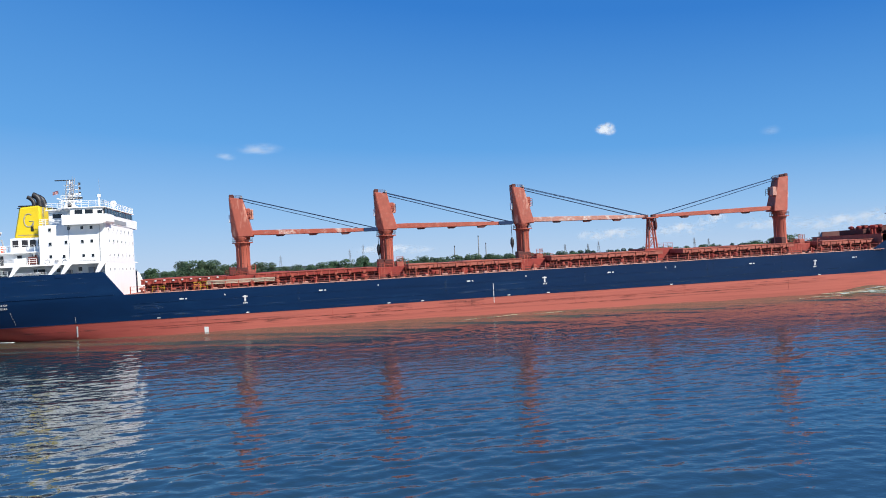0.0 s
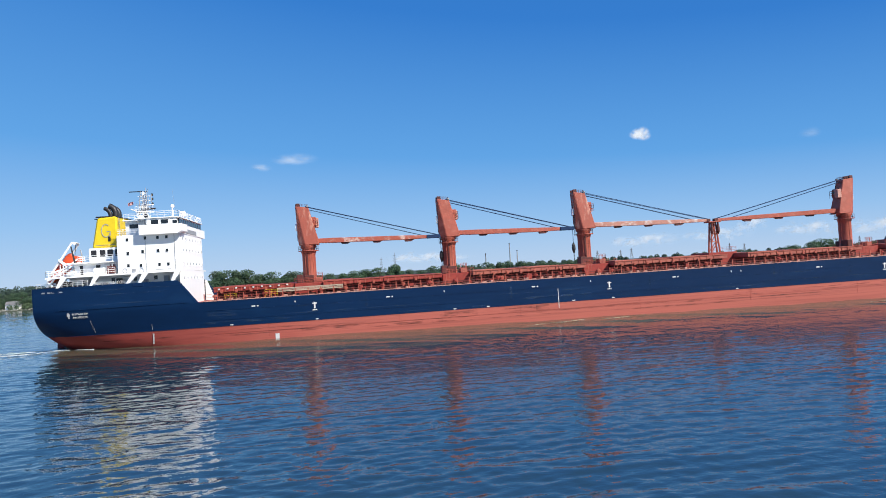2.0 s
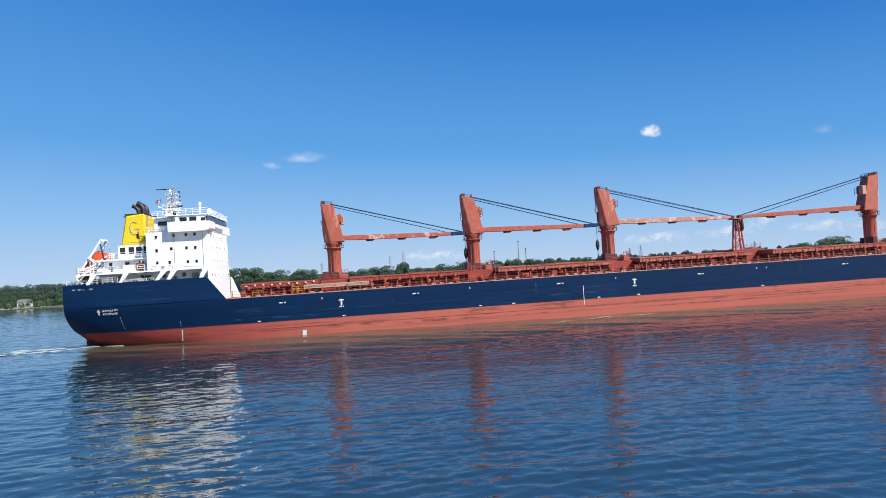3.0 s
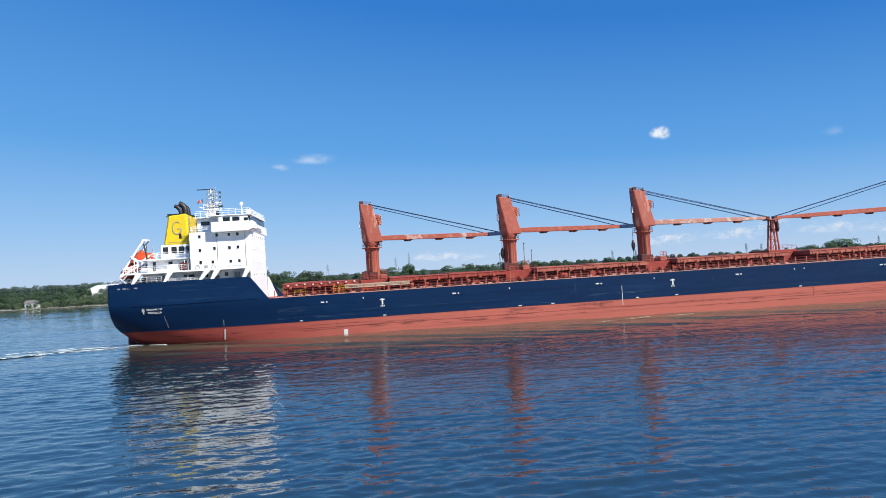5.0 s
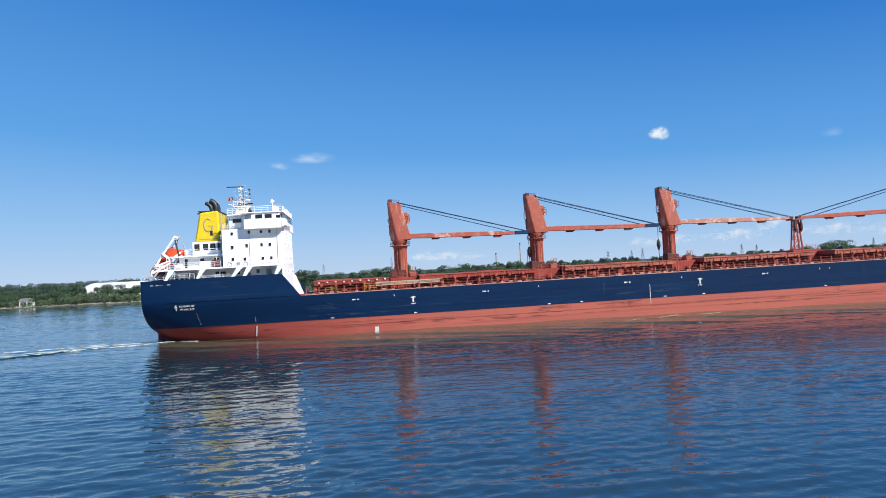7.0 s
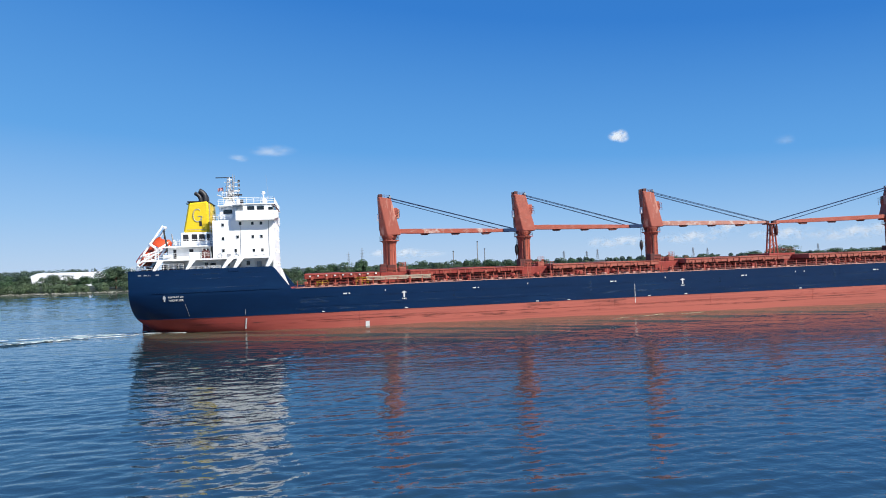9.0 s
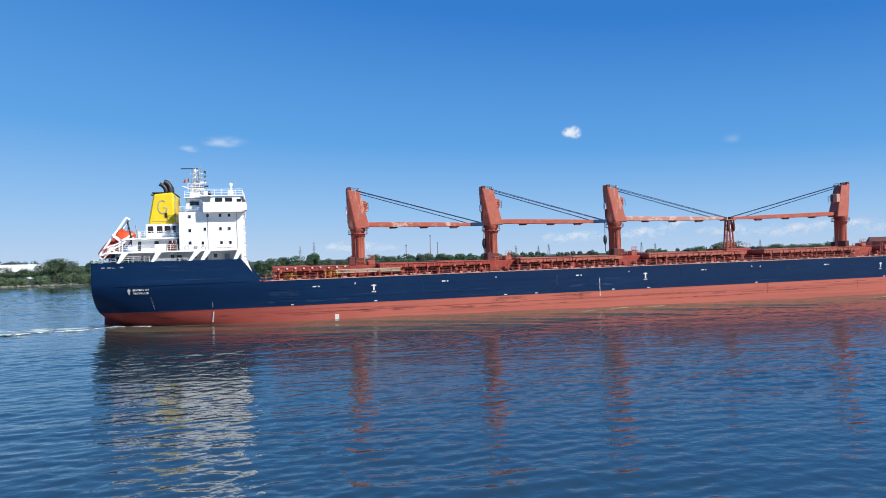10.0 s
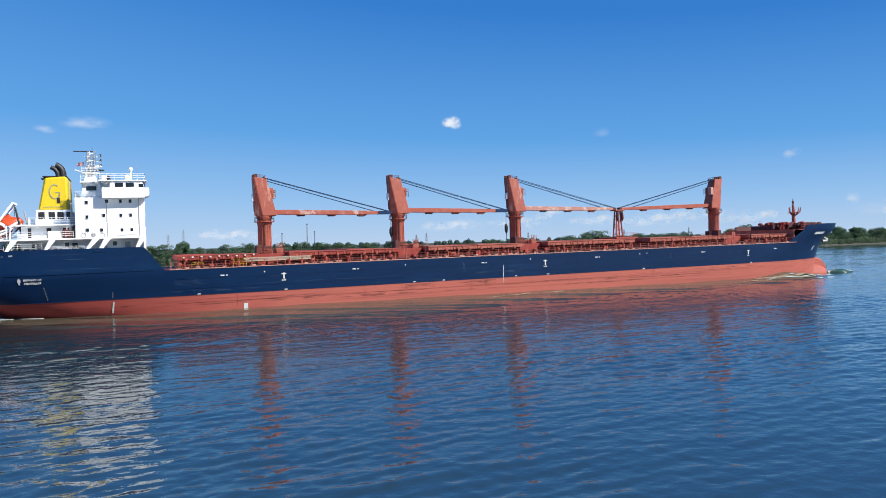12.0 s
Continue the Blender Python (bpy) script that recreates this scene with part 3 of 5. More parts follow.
for px, z in ((28, 21.5), (20, 19.0), (153, 16.5), (175, 17.0), (168, 16.0), (240, 16.8), (250, 16.0), (330, 17.0), (390, 17.5), (-20, 17.0)):
    y = 1150.0
    pylon(px * y / 430, y, 10.8 + (z - 10.8) * y / 430, 3.0)
stack(98.0 * 2.1, 903, 10.8 + 13.0 * 2.1, 0.9)
stack(102.5 * 2.1, 903, 10.8 + 8.5 * 2.1, 0.8)
stack(83.0 * 2.1, 903, 10.8 + 7.5 * 2.1, 0.9)


# ---- clouds ----
DRIFT = 0.0018
clouds = []


def cloud(az, el, width, height, depth, puffs, seed, mat, label, dist=3600.0):
    r = np.random.RandomState(seed)
    W, H = dist * radians(width), dist * radians(height)
    bm = bmesh.new()
    uv = bm.loops.layers.uv.new("uv")
    for k in range(puffs):
        u = (k + 0.5) / puffs - 0.5
        p = Vector((u * W * 0.55 + r.normal() * 0.05 * W, depth * (k - puffs / 2) / puffs, H * (0.16 * math.cos(u * 3) - 0.1 + 0.08 * r.normal())))
        w, h = W * (0.50 - 0.25 * abs(u)) * (0.7 + 0.5 * r.rand()), H * (0.62 - 0.5 * abs(u)) * (0.8 + 0.4 * r.rand())
        vs = [bm.verts.new(p + Vector((i * w, 0, j * h))) for i, j in ((-1, -1), (1, -1), (1, 1), (-1, 1))]
        f = bm.faces.new(vs)
        for loop, t in zip(f.loops, ((0, 0), (1, 0), (1, 1), (0, 1))):
            loop[uv].uv = t
    ob = mesh_object("cloud", bm, mat)
    ob.visible_shadow = False
    clouds.append((ob, az, el, dist))
    return tagged(ob, label, "cloud", "clouds in the blue sky")


cloud(23.06, 9.33, 1.75, 0.9, 40, 5, 3, CLOUD, "small bright white fair-weather cloud in blue sky")
cloud(-4.1, 9.0, 3.4, 0.9, 40, 3, 5, HAZECLOUD, "thin pale wisp of cloud in blue sky")
cloud(-6.4, 8.45, 1.5, 0.7, 30, 2, 6, HAZECLOUD, "thin pale wisp of cloud in blue sky")
cloud(34.8, 8.1, 1.6, 0.9, 30, 2, 7, FAINTCLOUD, "faint pale wisp of cloud in blue sky")
cloud(48.0, 5.7, 1.2, 0.7, 30, 3, 8, HAZECLOUD, "small white fair-weather cloud in blue sky")
cloud(51.8, 2.4, 1.0, 0.9, 30, 3, 9, HAZECLOUD, "small pale fair-weather cloud above the horizon")
for i, (a, e, w, h) in enumerate(((23, 1.3, 5, 1.0), (28, 1.4, 4, 1.1), (30.6, 2.0, 2.2, 1.3), (34.5, 1.4, 5, 1.0), (38.6, 1.3, 4.5, 1.3), (42.3, 1.5, 5, 1.2), (46, 1.3, 4, 1.0), (56, 1.6, 8, 1.2), (6, 0.9, 7, 0.8))):
    cloud(a, e, w, h, 300, 5, 20 + i, BANKCLOUD, "low bank of broken white cloud above the horizon", 4300.0)


# ---- the cargo ship ----
BOOT, DECK, HALF = 2.4, 6.63, 11.85
ship = tagged(new("cargo_ship"), "navy and red bulk carrier under way with four cranes", "ship")

stem = spline([-8, -3, 1.25, 4.6, 7, 8, 9, 9.8, 11.4], [194, 194.6, 195.0, 195.9, 197.5, 199.0, 201.0, 202.1, 202.8])
sheer = spline([-1, 24.3, 24.7, 27.6, 175.6, 179.2, 179.6, 190, 203], [11.0, 11.0, 10.7, 6.9, 6.9, 10.2, 11.2, 11.35, 11.5])
keel = spline([0, 1.5, 4, 8, 14, 25, 45, 203], [1.6, 0.3, -1.1, -2.6, -4.2, -5, -5, -5])
bilge = spline([0, 6, 16, 30, 45], [4.8, 6.0, 6.2, 4.0, 2.5])
full_from = spline([-5, 2, 11], [158, 164, 177])


def along(X, z):
    return X if X < 150 else 150 + (X - 150) * (stem(z) - 150) / 52.8


def breadth(X, z):
    """Half breadth of the hull."""
    u = min(1.0, max(0.0, (z - keel(X)) / bilge(X)))
    b = HALF * (1 - (1 - u) ** 2.2) ** (1 / 2.2)
    if X < 8:
        b *= 1 - 0.09 * ((8 - X) / 8) ** 2
    if X < 46 and z < 7:  # the run aft: the side draws in below the knuckle
        b *= 1 - float(np.interp(X, [0, 8, 20, 34, 46], [0.36, 0.32, 0.21, 0.07, 0.0])) * ((7 - max(z, -1.0)) / 8) ** 1.12
    f = full_from(z)
    if X > f:
        t = min(1.0, (X - f) / (202.8 - f))
        b *= max(0.0, 1 - t ** 2.1) ** 0.72
    return b


def side_y(x, z):
    return HALF - breadth(x, z)


stations = np.concatenate([np.linspace(0, 24.0, 22), [24.3, 24.7, 26, 27.0, 27.6, 28.3], np.linspace(32, 156, 32), np.linspace(158, 175, 12), [175.6, 176.4, 177.2, 178, 179.2],
                           np.linspace(179.6, 202.8, 26)])


def hull_skin(low, high, rows, thick):
    """One side-to-side skin between two lines of height; each side has its own inner face."""
    bm = bmesh.new()
    cols = []
    for X in stations:
        z0, z1 = low(X), high(X)
        col = []
        for j in range(rows + 1):
            z = z0 + (z1 - z0) * j / rows
            col.append((along(X, z), breadth(X, z), z))
        cols.append(col)
    for sign in (-1, 1):
        grid = [[bm.verts.new((x, HALF + sign * b, z)) for x, b, z in col] for col in cols]
        for p, q in zip(grid, grid[1:]):
            for j in range(rows):
                bm.faces.new((p[j], q[j], q[j + 1], p[j + 1]))
        if thick:
            inner = [[bm.verts.new((x - (0.3 if x > 190 else 0), HALF + sign * max(0.0, b - 0.25), z)) for x, b, z in col] for col in cols]
            for p, q in zip(inner, inner[1:]):
                for j in range(rows):
                    bm.faces.new((p[j], p[j + 1], q[j + 1], q[j]))
            for p, q, s, t in zip(grid, grid[1:], inner, inner[1:]):
                bm.faces.new((p[-1], q[-1], t[-1], s[-1]))
    first = cols[0]
    left = [bm.verts.new((x, HALF - b, z)) for x, b, z in first]
    right = [bm.verts.new((x, HALF + b, z)) for x, b, z in first]
    for j in range(rows):
        bm.faces.new((left[j], left[j + 1], right[j + 1], right[j]))
    bmesh.ops.remove_doubles(bm, verts=bm.verts, dist=0.001)
    return tidy(bm)


topside = part("hull_topside", hull_skin(lambda X: BOOT, sheer, 12, True), NAVY, ship, "navy blue painted topsides with faint scuffs", True)
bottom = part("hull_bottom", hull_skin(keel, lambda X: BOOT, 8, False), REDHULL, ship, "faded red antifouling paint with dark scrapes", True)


def deck_plate(x0, x1, z, n=40):
    bm = bmesh.new()
    rows = []
    for i in range(n + 1):
        X = x0 + (x1 - x0) * i / n
        b = max(0.02, breadth(X, z) - 0.12)
        rows.append([bm.verts.new((along(X, z), HALF + s * b, zz)) for s, zz in ((-1, z), (1, z), (1, z - 0.15), (-1, z - 0.15))])
    for p, q in zip(rows, rows[1:]):
        for k in range(4):
            bm.faces.new((p[k], p[(k + 1) % 4], q[(k + 1) % 4], q[k]))
    bm.faces.new(rows[0])
    bm.faces.new(rows[-1][::-1])
    return tidy(bm)


part("main_deck", deck_plate(24, 178, DECK), OXIDE, ship, "red oxide painted steel deck")
part("poop_deck", deck_plate(0.2, 24.5, 10.0), GREY, ship)
part("forecastle_deck", deck_plate(177, 201.5, 10.15), OXIDE, ship)
part("forecastle_bulkhead", make(box, 176.2, 176.5, 1.2, 22.5, DECK, 10.1), COVER, ship)

bm = bmesh.new()
bmesh.ops.create_uvsphere(bm, u_segments=24, v_segments=14, radius=1.0, matrix=Matrix.Translation((194.6, HALF, -3.2)) @ Matrix.Diagonal((6.0, 3.0, 3.7, 1)))
part("bulbous_bow", bm, REDHULL, ship, smooth=True)
bm = bmesh.new()
prism(bm, [(188.0, 2.38), (195.2, 2.38), (197.0, 2.1), (198.4, 1.5), (199.4, 0.6), (200.0, -0.5), (200.2, -2.5), (188.0, -4.0)], HALF - 0.95, HALF + 0.95)
part("stem_fairing", tidy(bm, 0.5), REDHULL, ship, smooth=True)

bm = bmesh.new()
prism(bm, [(-0.3, -3.0), (12.0, -3.0), (12.0, 0.5), (2.0, 1.2), (-0.1, 2.2)], HALF - 0.7, HALF + 0.7)
part("skeg", tidy(bm, 0.2), REDHULL, ship)

# thin weld ledge and rubbing strips on the side
bm = bmesh.new()
pts = [(X, side_y(X, 7.0) - 0.02, 7.0) for X in np.linspace(4, 26, 12)]
tube(bm, pts, 0.05, 4)
part("rubbing_strip", tidy(bm), NAVY, topside)


def plate(name, x, z, w, h, mat, lean=0.0, parent=None, out=0.03):
    """A thin painted plate lying on the starboard side."""
    bm = bmesh.new()
    n = max(1, round(w / 0.8))
    front, back = [], []
    for i in range(n + 1):
        for k in (-1, 1):
            X, zz = x - w / 2 + w * i / n + lean * k, z + k * h / 2
            front.append(bm.verts.new((along(X, zz), side_y(X, zz) - out, zz)))
            back.append(bm.verts.new((along(X, zz), side_y(X, zz) - out + 0.02, zz)))
    for i in range(n):
        a = 2 * i
        bm.faces.new((front[a], front[a + 2], front[a + 3], front[a + 1]))
        bm.faces.new((back[a], back[a + 1], back[a + 3], back[a + 2]))
        bm.faces.new((front[a], back[a], back[a + 2], front[a + 2]))
        bm.faces.new((front[a + 1], front[a + 3], back[a + 3], back[a + 1]))
    bm.faces.new((front[0], front[1], back[1], back[0]))
    bm.faces.new((front[-1], front[-2], back[-2], back[-1]))
    return part(name, tidy(bm), mat, parent or topside)


def scrape(x0, x1, z, h, mat, parent):
    """A worn streak in the paint, broken up along its length."""
    bm = bmesh.new()
    uv = bm.loops.layers.uv.new("uv")
    xs = np.linspace(x0, x1, max(3, int(abs(x1 - x0) / 0.7)))
    rows = [[bm.verts.new((along(x, z + k * h / 2), side_y(x, z + k * h / 2) - 0.05, z + k * h / 2)) for k in (-1, 0, 1)] for x in xs]
    for i, (p, q) in enumerate(zip(rows, rows[1:])):
        for j in (0, 1):
            f = bm.faces.new((p[j], q[j], q[j + 1], p[j + 1]))
            for loop, v in zip(f.loops, (j, j, j + 1, j + 1)):
                loop[uv].uv = (0.5 + 0.4 * max(0.0, abs((i + 0.5) / (len(xs) - 1) * 2 - 1) - 0.5) / 0.5, 0.14 + 0.36 * v)
    return part("scrape", bm, mat, parent)


for x0, x1, z, h in ((24, 60, 0.75, 0.22), (56, 80, 1.05, 0.16), (70, 77, 1.55, 1.3), (82, 88, 1.7, 0.9), (84, 128, 0.95, 0.16), (30, 47, 1.6, 0.20),
                     (110, 150, 0.7, 0.22), (120, 170, 1.35, 0.14), (10, 24, 1.1, 0.25), (140, 165, 1.8, 0.2), (45, 58, 1.15, 0.7), (60, 72, 0.6, 0.5),
                     (34, 52, 1.05, 0.14), (50, 96, 0.45, 0.14), (96, 118, 1.25, 0.13), (88, 90.5, 1.5, 1.6), (128, 131, 1.9, 0.7), (100, 146, 0.2, 0.25)):
    scrape(x0, x1, z, h, SCRAPE, bottom)
for x0, x1, z, h in ((24, 45, 3.1, 0.5), (60, 84, 2.75, 0.22), (100, 140, 3.0, 0.2), (29, 34, 4.6, 1.6), (4, 22, 7.7, 0.16), (8, 24, 9.3, 0.14),
                     (6, 25, 10.1, 0.13), (28, 60, 5.1, 0.12), (40, 75, 3.9, 0.16), (76, 112, 4.6, 0.14), (84, 100, 3.6, 0.5), (118, 150, 5.0, 0.13), (130, 170, 3.6, 0.18),
                     (56.6, 57.0, 4.6, 3.2), (83.2, 83.6, 4.8, 2.8), (110.2, 110.6, 5.0, 2.6), (135.6, 136.1, 5.2, 3.0), (136.9, 137.2, 5.4, 2.2), (152.0, 152.4, 4.8, 3.4)):
    scrape(x0, x1, z, h, RUB, topside)
# welded seams between the shell plates
for k, x in enumerate(np.arange(39.4, 160.0, 22.8)):
    plate("weld_seam", x + 0.4 * (k % 2), 1.2, 0.06, 2.2, REDSEAM, parent=bottom, out=0.028)
for z in (3.55, 5.25):
    part("weld_seam", make(tube, [(X, side_y(X, z) - 0.012, z) for X in np.linspace(29, 160, 60)], 0.03, 4), SEAM, topside)
part("weld_seam", make(tube, [(X, side_y(X, BOOT) - 0.02, BOOT) for X in np.linspace(2, 160, 60)], 0.045, 4), SEAM, topside)
part("weld_seam", make(tube, [(X, side_y(X, 1.1) - 0.015, 1.1) for X in np.linspace(30, 160, 50)], 0.03, 4), REDSEAM, bottom)

for x in (47.6, 102.4, 160.8):
    plate("tug_mark", x, 5.36, 0.86, 0.20, DIMWHITE)
    plate("tug_mark", x, 5.02, 0.28, 1.1, DIMWHITE, out=0.06)
    for dx in (-0.28, 0.0, 0.28):
        plate("tug_mark", x + dx, 4.22, 0.2, 0.2, DIMWHITE)
for x in (37.2, 61.0, 88.0, 115.6, 145.4, 171.0):
    plate("hull_marking", x - 0.25, 5.6, 0.65, 0.22, DIMWHITE)
    plate("hull_marking", x + 0.5, 5.6, 0.28, 0.22, DIMWHITE)
for x in (44.2, 71.0, 98.8, 127.0, 129.0):
    plate("hull_marking", x, 5.9, 0.16, 0.3, DIMWHITE)
for x in (47.9, 72.8, 95.3, 103.0, 128.0, 162.0, 33.0, 79.0):
    plate("hull_marking", x, BOOT + 0.14, 0.55, 0.16, DIMWHITE)
plate("draught_scale", 92.4, 3.1, 0.10, 3.6, DIMWHITE)
plate("loading_scale", 40.8, -0.08, 0.7, 1.1, DIMWHITE, parent=bottom)
for k in range(5):
    plate("draught_scale", 9.4 + 0.1 * k, 4.8 - 0.46 * k, 0.10, 0.30, GREY, out=0.08)
plate("draught_scale", 19.4, 1.0, 0.24, 1.9, DIMWHITE, lean=0.12, parent=bottom, out=0.14)
plate("draught_scale", 19.4, 3.1, 0.08, 1.0, GREY, out=0.06)
plate("bow_name_bar", 187.4, 9.0, 5.2, 0.6, DIMWHITE, out=0.08)
plate("bow_thruster_mark", 190.6, 5.2, 0.55, 1.1, DIMWHITE, lean=0.25, out=0.08)
for x in (2.0, 3.0, 3.7, 5.0):
    plate("stern_name_bar", x, 10.2, 0.55, 0.22, GREY)


def lettering(text, x, z, size):
    cu = bpy.data.curves.new("lettering", "FONT")
    cu.body, cu.size, cu.extrude, cu.space_character = text, size, 0.01, 1.12
    tmp = bpy.data.objects.new("tmp", cu)
    scene.collection.objects.link(tmp)
    me = bpy.data.meshes.new_from_object(tmp)
    bpy.data.objects.remove(tmp)
    me.materials.clear()
    me.materials.append(DIMWHITE)
    ob = new("lettering", me)
    ob.parent = topside
    a = math.atan2(side_y(x + 3, z) - side_y(x, z), 3.0)
    ob.matrix_basis = Matrix.Translation((x, side_y(x, z) - 0.16, z)) @ Matrix.Rotation(a, 4, "Z") @ Matrix.Rotation(radians(90), 4, "X")
    return ob


lettering("BEWARE OF", 6.6, 6.12, 0.44)
lettering("PROPELLER", 6.7, 5.55, 0.44)
plate("warning_sign", 6.0, 6.05, 0.22, 1.0, DIMWHITE, out=0.10)
plate("warning_sign", 6.0, 6.15, 0.46, 0.40, DIMWHITE, out=0.13)
plate("mooring_slot", 9.0, 10.62, 13.0, 0.10, SEAM, out=0.03)
for x in (4.0, 11.5, 14.5, 20.0):
    plate("fairlead", x, 10.3, 0.9, 0.26, SEAM, out=0.05)
part("fairlead_frame", make(box, 16.8, 18.6, -0.05, 0.2, 10.3, 10.85, bevel=0.05), SEAM, topside)

# deck-red lining inside the far bulwark of the forecastle
bm = bmesh.new()
rows = []
for X in np.linspace(179.7, 199.0, 24):
    rows.append([bm.verts.new((along(X, z), HALF + max(0.1, breadth(X, z) - d), z)) for z, d in ((10.1, 0.33), (11.25, 0.33), (11.25, 0.27), (10.1, 0.27))])
for p, q in zip(rows, rows[1:]):
    for k in range(4):
        bm.faces.new((p[k], p[(k + 1) % 4], q[(k + 1) % 4], q[k]))
bm.faces.new(rows[0])
bm.faces.new(rows[-1][::-1])
part("bulwark_lining", tidy(bm), DARKOX, ship)

# anchor
bm = bmesh.new()
AX, AZ = 197.0, 7.6
ax, ay = along(AX, AZ), side_y(AX, AZ)
tube(bm, [(ax - 0.9, ay + 0.2, AZ + 0.7), (ax + 0.2, ay - 0.5, AZ - 0.4)], 0.30, 8)
tube(bm, [(ax - 0.9, ay - 0.3, AZ - 0.9), (ax + 0.2, ay - 0.7, AZ - 0.8), (ax + 1.1, ay - 0.1, AZ - 0.2)], 0.42, 8, 0.25)
part("anchor", tidy(bm), GREY, ship, "grey steel anchor drawn up to the bow", True)


# ---- hatches, rails and deck gear ----
def hatch(x0, x1, top, paint):
    y0, y1 = 3.2, 20.5
    wall = y0 + 0.9
    # dark coaming colour deepens the shade under the overhanging covers
    coaming = part("hatch_coaming", make(box, x0, x1, wall, y1, DECK, top - 0.95), DARKOX, ship)
    n = max(2, round((x1 - x0) / 5.5))
    w = (x1 - x0 + 0.8) / n
    for i in range(n):
        a = x0 - 0.4 + i * w
        part("hatch_cover", make(box, a + 0.04, a + w - 0.04, y0 - 0.5, y1 + 0.5, top - 0.92, top - (0.12 if i % 2 else 0.0), bevel=0.05), paint, coaming)
    first = None
    for i in range(int((x1 - x0) / 1.15)):
        xx = x0 + 0.4 + i * 1.15
        if first is None:
            bm = bmesh.new()
            poly(bm, [(0, 1, 2), (5, 4, 3), (0, 3, 4, 1), (1, 4, 5, 2), (2, 5, 3, 0)],
                 [(-0.06, 0, 0), (-0.06, -1.5, 0), (-0.06, 0, 1.7), (0.06, 0, 0), (0.06, -1.5, 0), (0.06, 0, 1.7)])
            box(bm, -0.30, 0.30, -0.75, -0.02, 0.95, 1.12)
            first = part("stay", tidy(bm), OXIDE, coaming)
            first.matrix_basis = Matrix.Translation((xx, wall, DECK))
        else:
            share(first, "stay", Matrix.Translation((xx, wall, DECK)), coaming)
    rib = None
    for i in range(int((x1 - x0) / 1.4)):
        m = Matrix.Translation((x0 + 0.3 + i * 1.4, y0 - 0.5, top - 0.9))
        if rib is None:
            rib = part("rib", make(box, -0.07, 0.07, -0.10, 0.02, 0.0, 0.66), CRANE, coaming)
            rib.matrix_basis = m
        else:
            share(rib, "rib", m, coaming)
    part("cover_edge", make(box, x0 - 0.4, x1 + 0.4, y0 - 0.62, y0 - 0.45, top - 0.22, top - 0.10), CRANE, coaming)
    for i in range(int((x1 - x0) / 2.6)):
        xx = x0 + 1.0 + i * 2.6
        if i == 0:
            cleat = part("cleat", make(box, -0.22, 0.22, -0.22, 0.0, 0.0, 0.5, bevel=0.04), CRANE, coaming)
            cleat.matrix_basis = Matrix.Translation((xx, y0 - 0.55, top - 1.1))
        else:
            share(cleat, "cleat", Matrix.Translation((xx, y0 - 0.55, top - 1.1)), coaming)


for a, b, t in ((30.2, 43.2, 9.3), (49.6, 70.8, 9.3), (77.4, 98.6, 9.35), (105.2, 127.6, 9.4), (132.6, 156.6, 9.35), (163.8, 175.2, 9.3)):
    hatch(a, b, t, OXIDE if a < 60 else COVER)

fence = part("rail", make(lambda bm: [tube(bm, [(28.5, 0.35, DECK + h), (175.5, 0.35, DECK + h)], 0.03, 4) for h in (0.95, 1.5)]), OXIDE, ship)
post = None
for i in range(66):
    m = Matrix.Translation((28.6 + i * 2.25, 0.35, DECK))
    if post is None:
        post = part("post", make(box, -0.075, 0.075, -0.075, 0.075, 0, 1.6), CRANE, ship)
        post.matrix_basis = m
    else:
        share(post, "post", m, ship)
part("gunwale", make(box, 28.3, 175.6, -0.03, 0.34, 6.90, 7.0), PINK, ship)

fitting = None
r = np.random.RandomState(77)
for i in range(92):
    m = Matrix.Translation((29.6 + i * 1.58 + 0.3 * r.rand(), 0.75 + 0.3 * r.rand(), DECK)) @ Matrix.Diagonal((0.7 + 0.7 * r.rand(), 1, 0.8 + 0.6 * r.rand(), 1))
    if fitting is None:
        bm = bmesh.new()
        box(bm, -0.38, 0.38, 0, 0.5, 0, 0.5)
        fitting = part("deck_fitting", tidy(bm, 0.05), PINK, ship)
        fitting.matrix_basis = m
    elif r.rand() < 0.75:
        share(fitting, "deck_fitting", m, ship)

# small white lashing lugs along the foremost coaming edge of the aft hatch
lug = None
for i in range(9):
    m = Matrix.Translation((30.8 + i * 1.5, 2.55, 8.75 + 0.05 * (i % 3)))
    if lug is None:
        lug = part("lashing_lug", make(box, -0.16, 0.16, -0.12, 0.12, 0, 0.26, bevel=0.03), DIMWHITE, ship)
        lug.matrix_basis = m
    else:
        share(lug, "lashing_lug", m, ship)
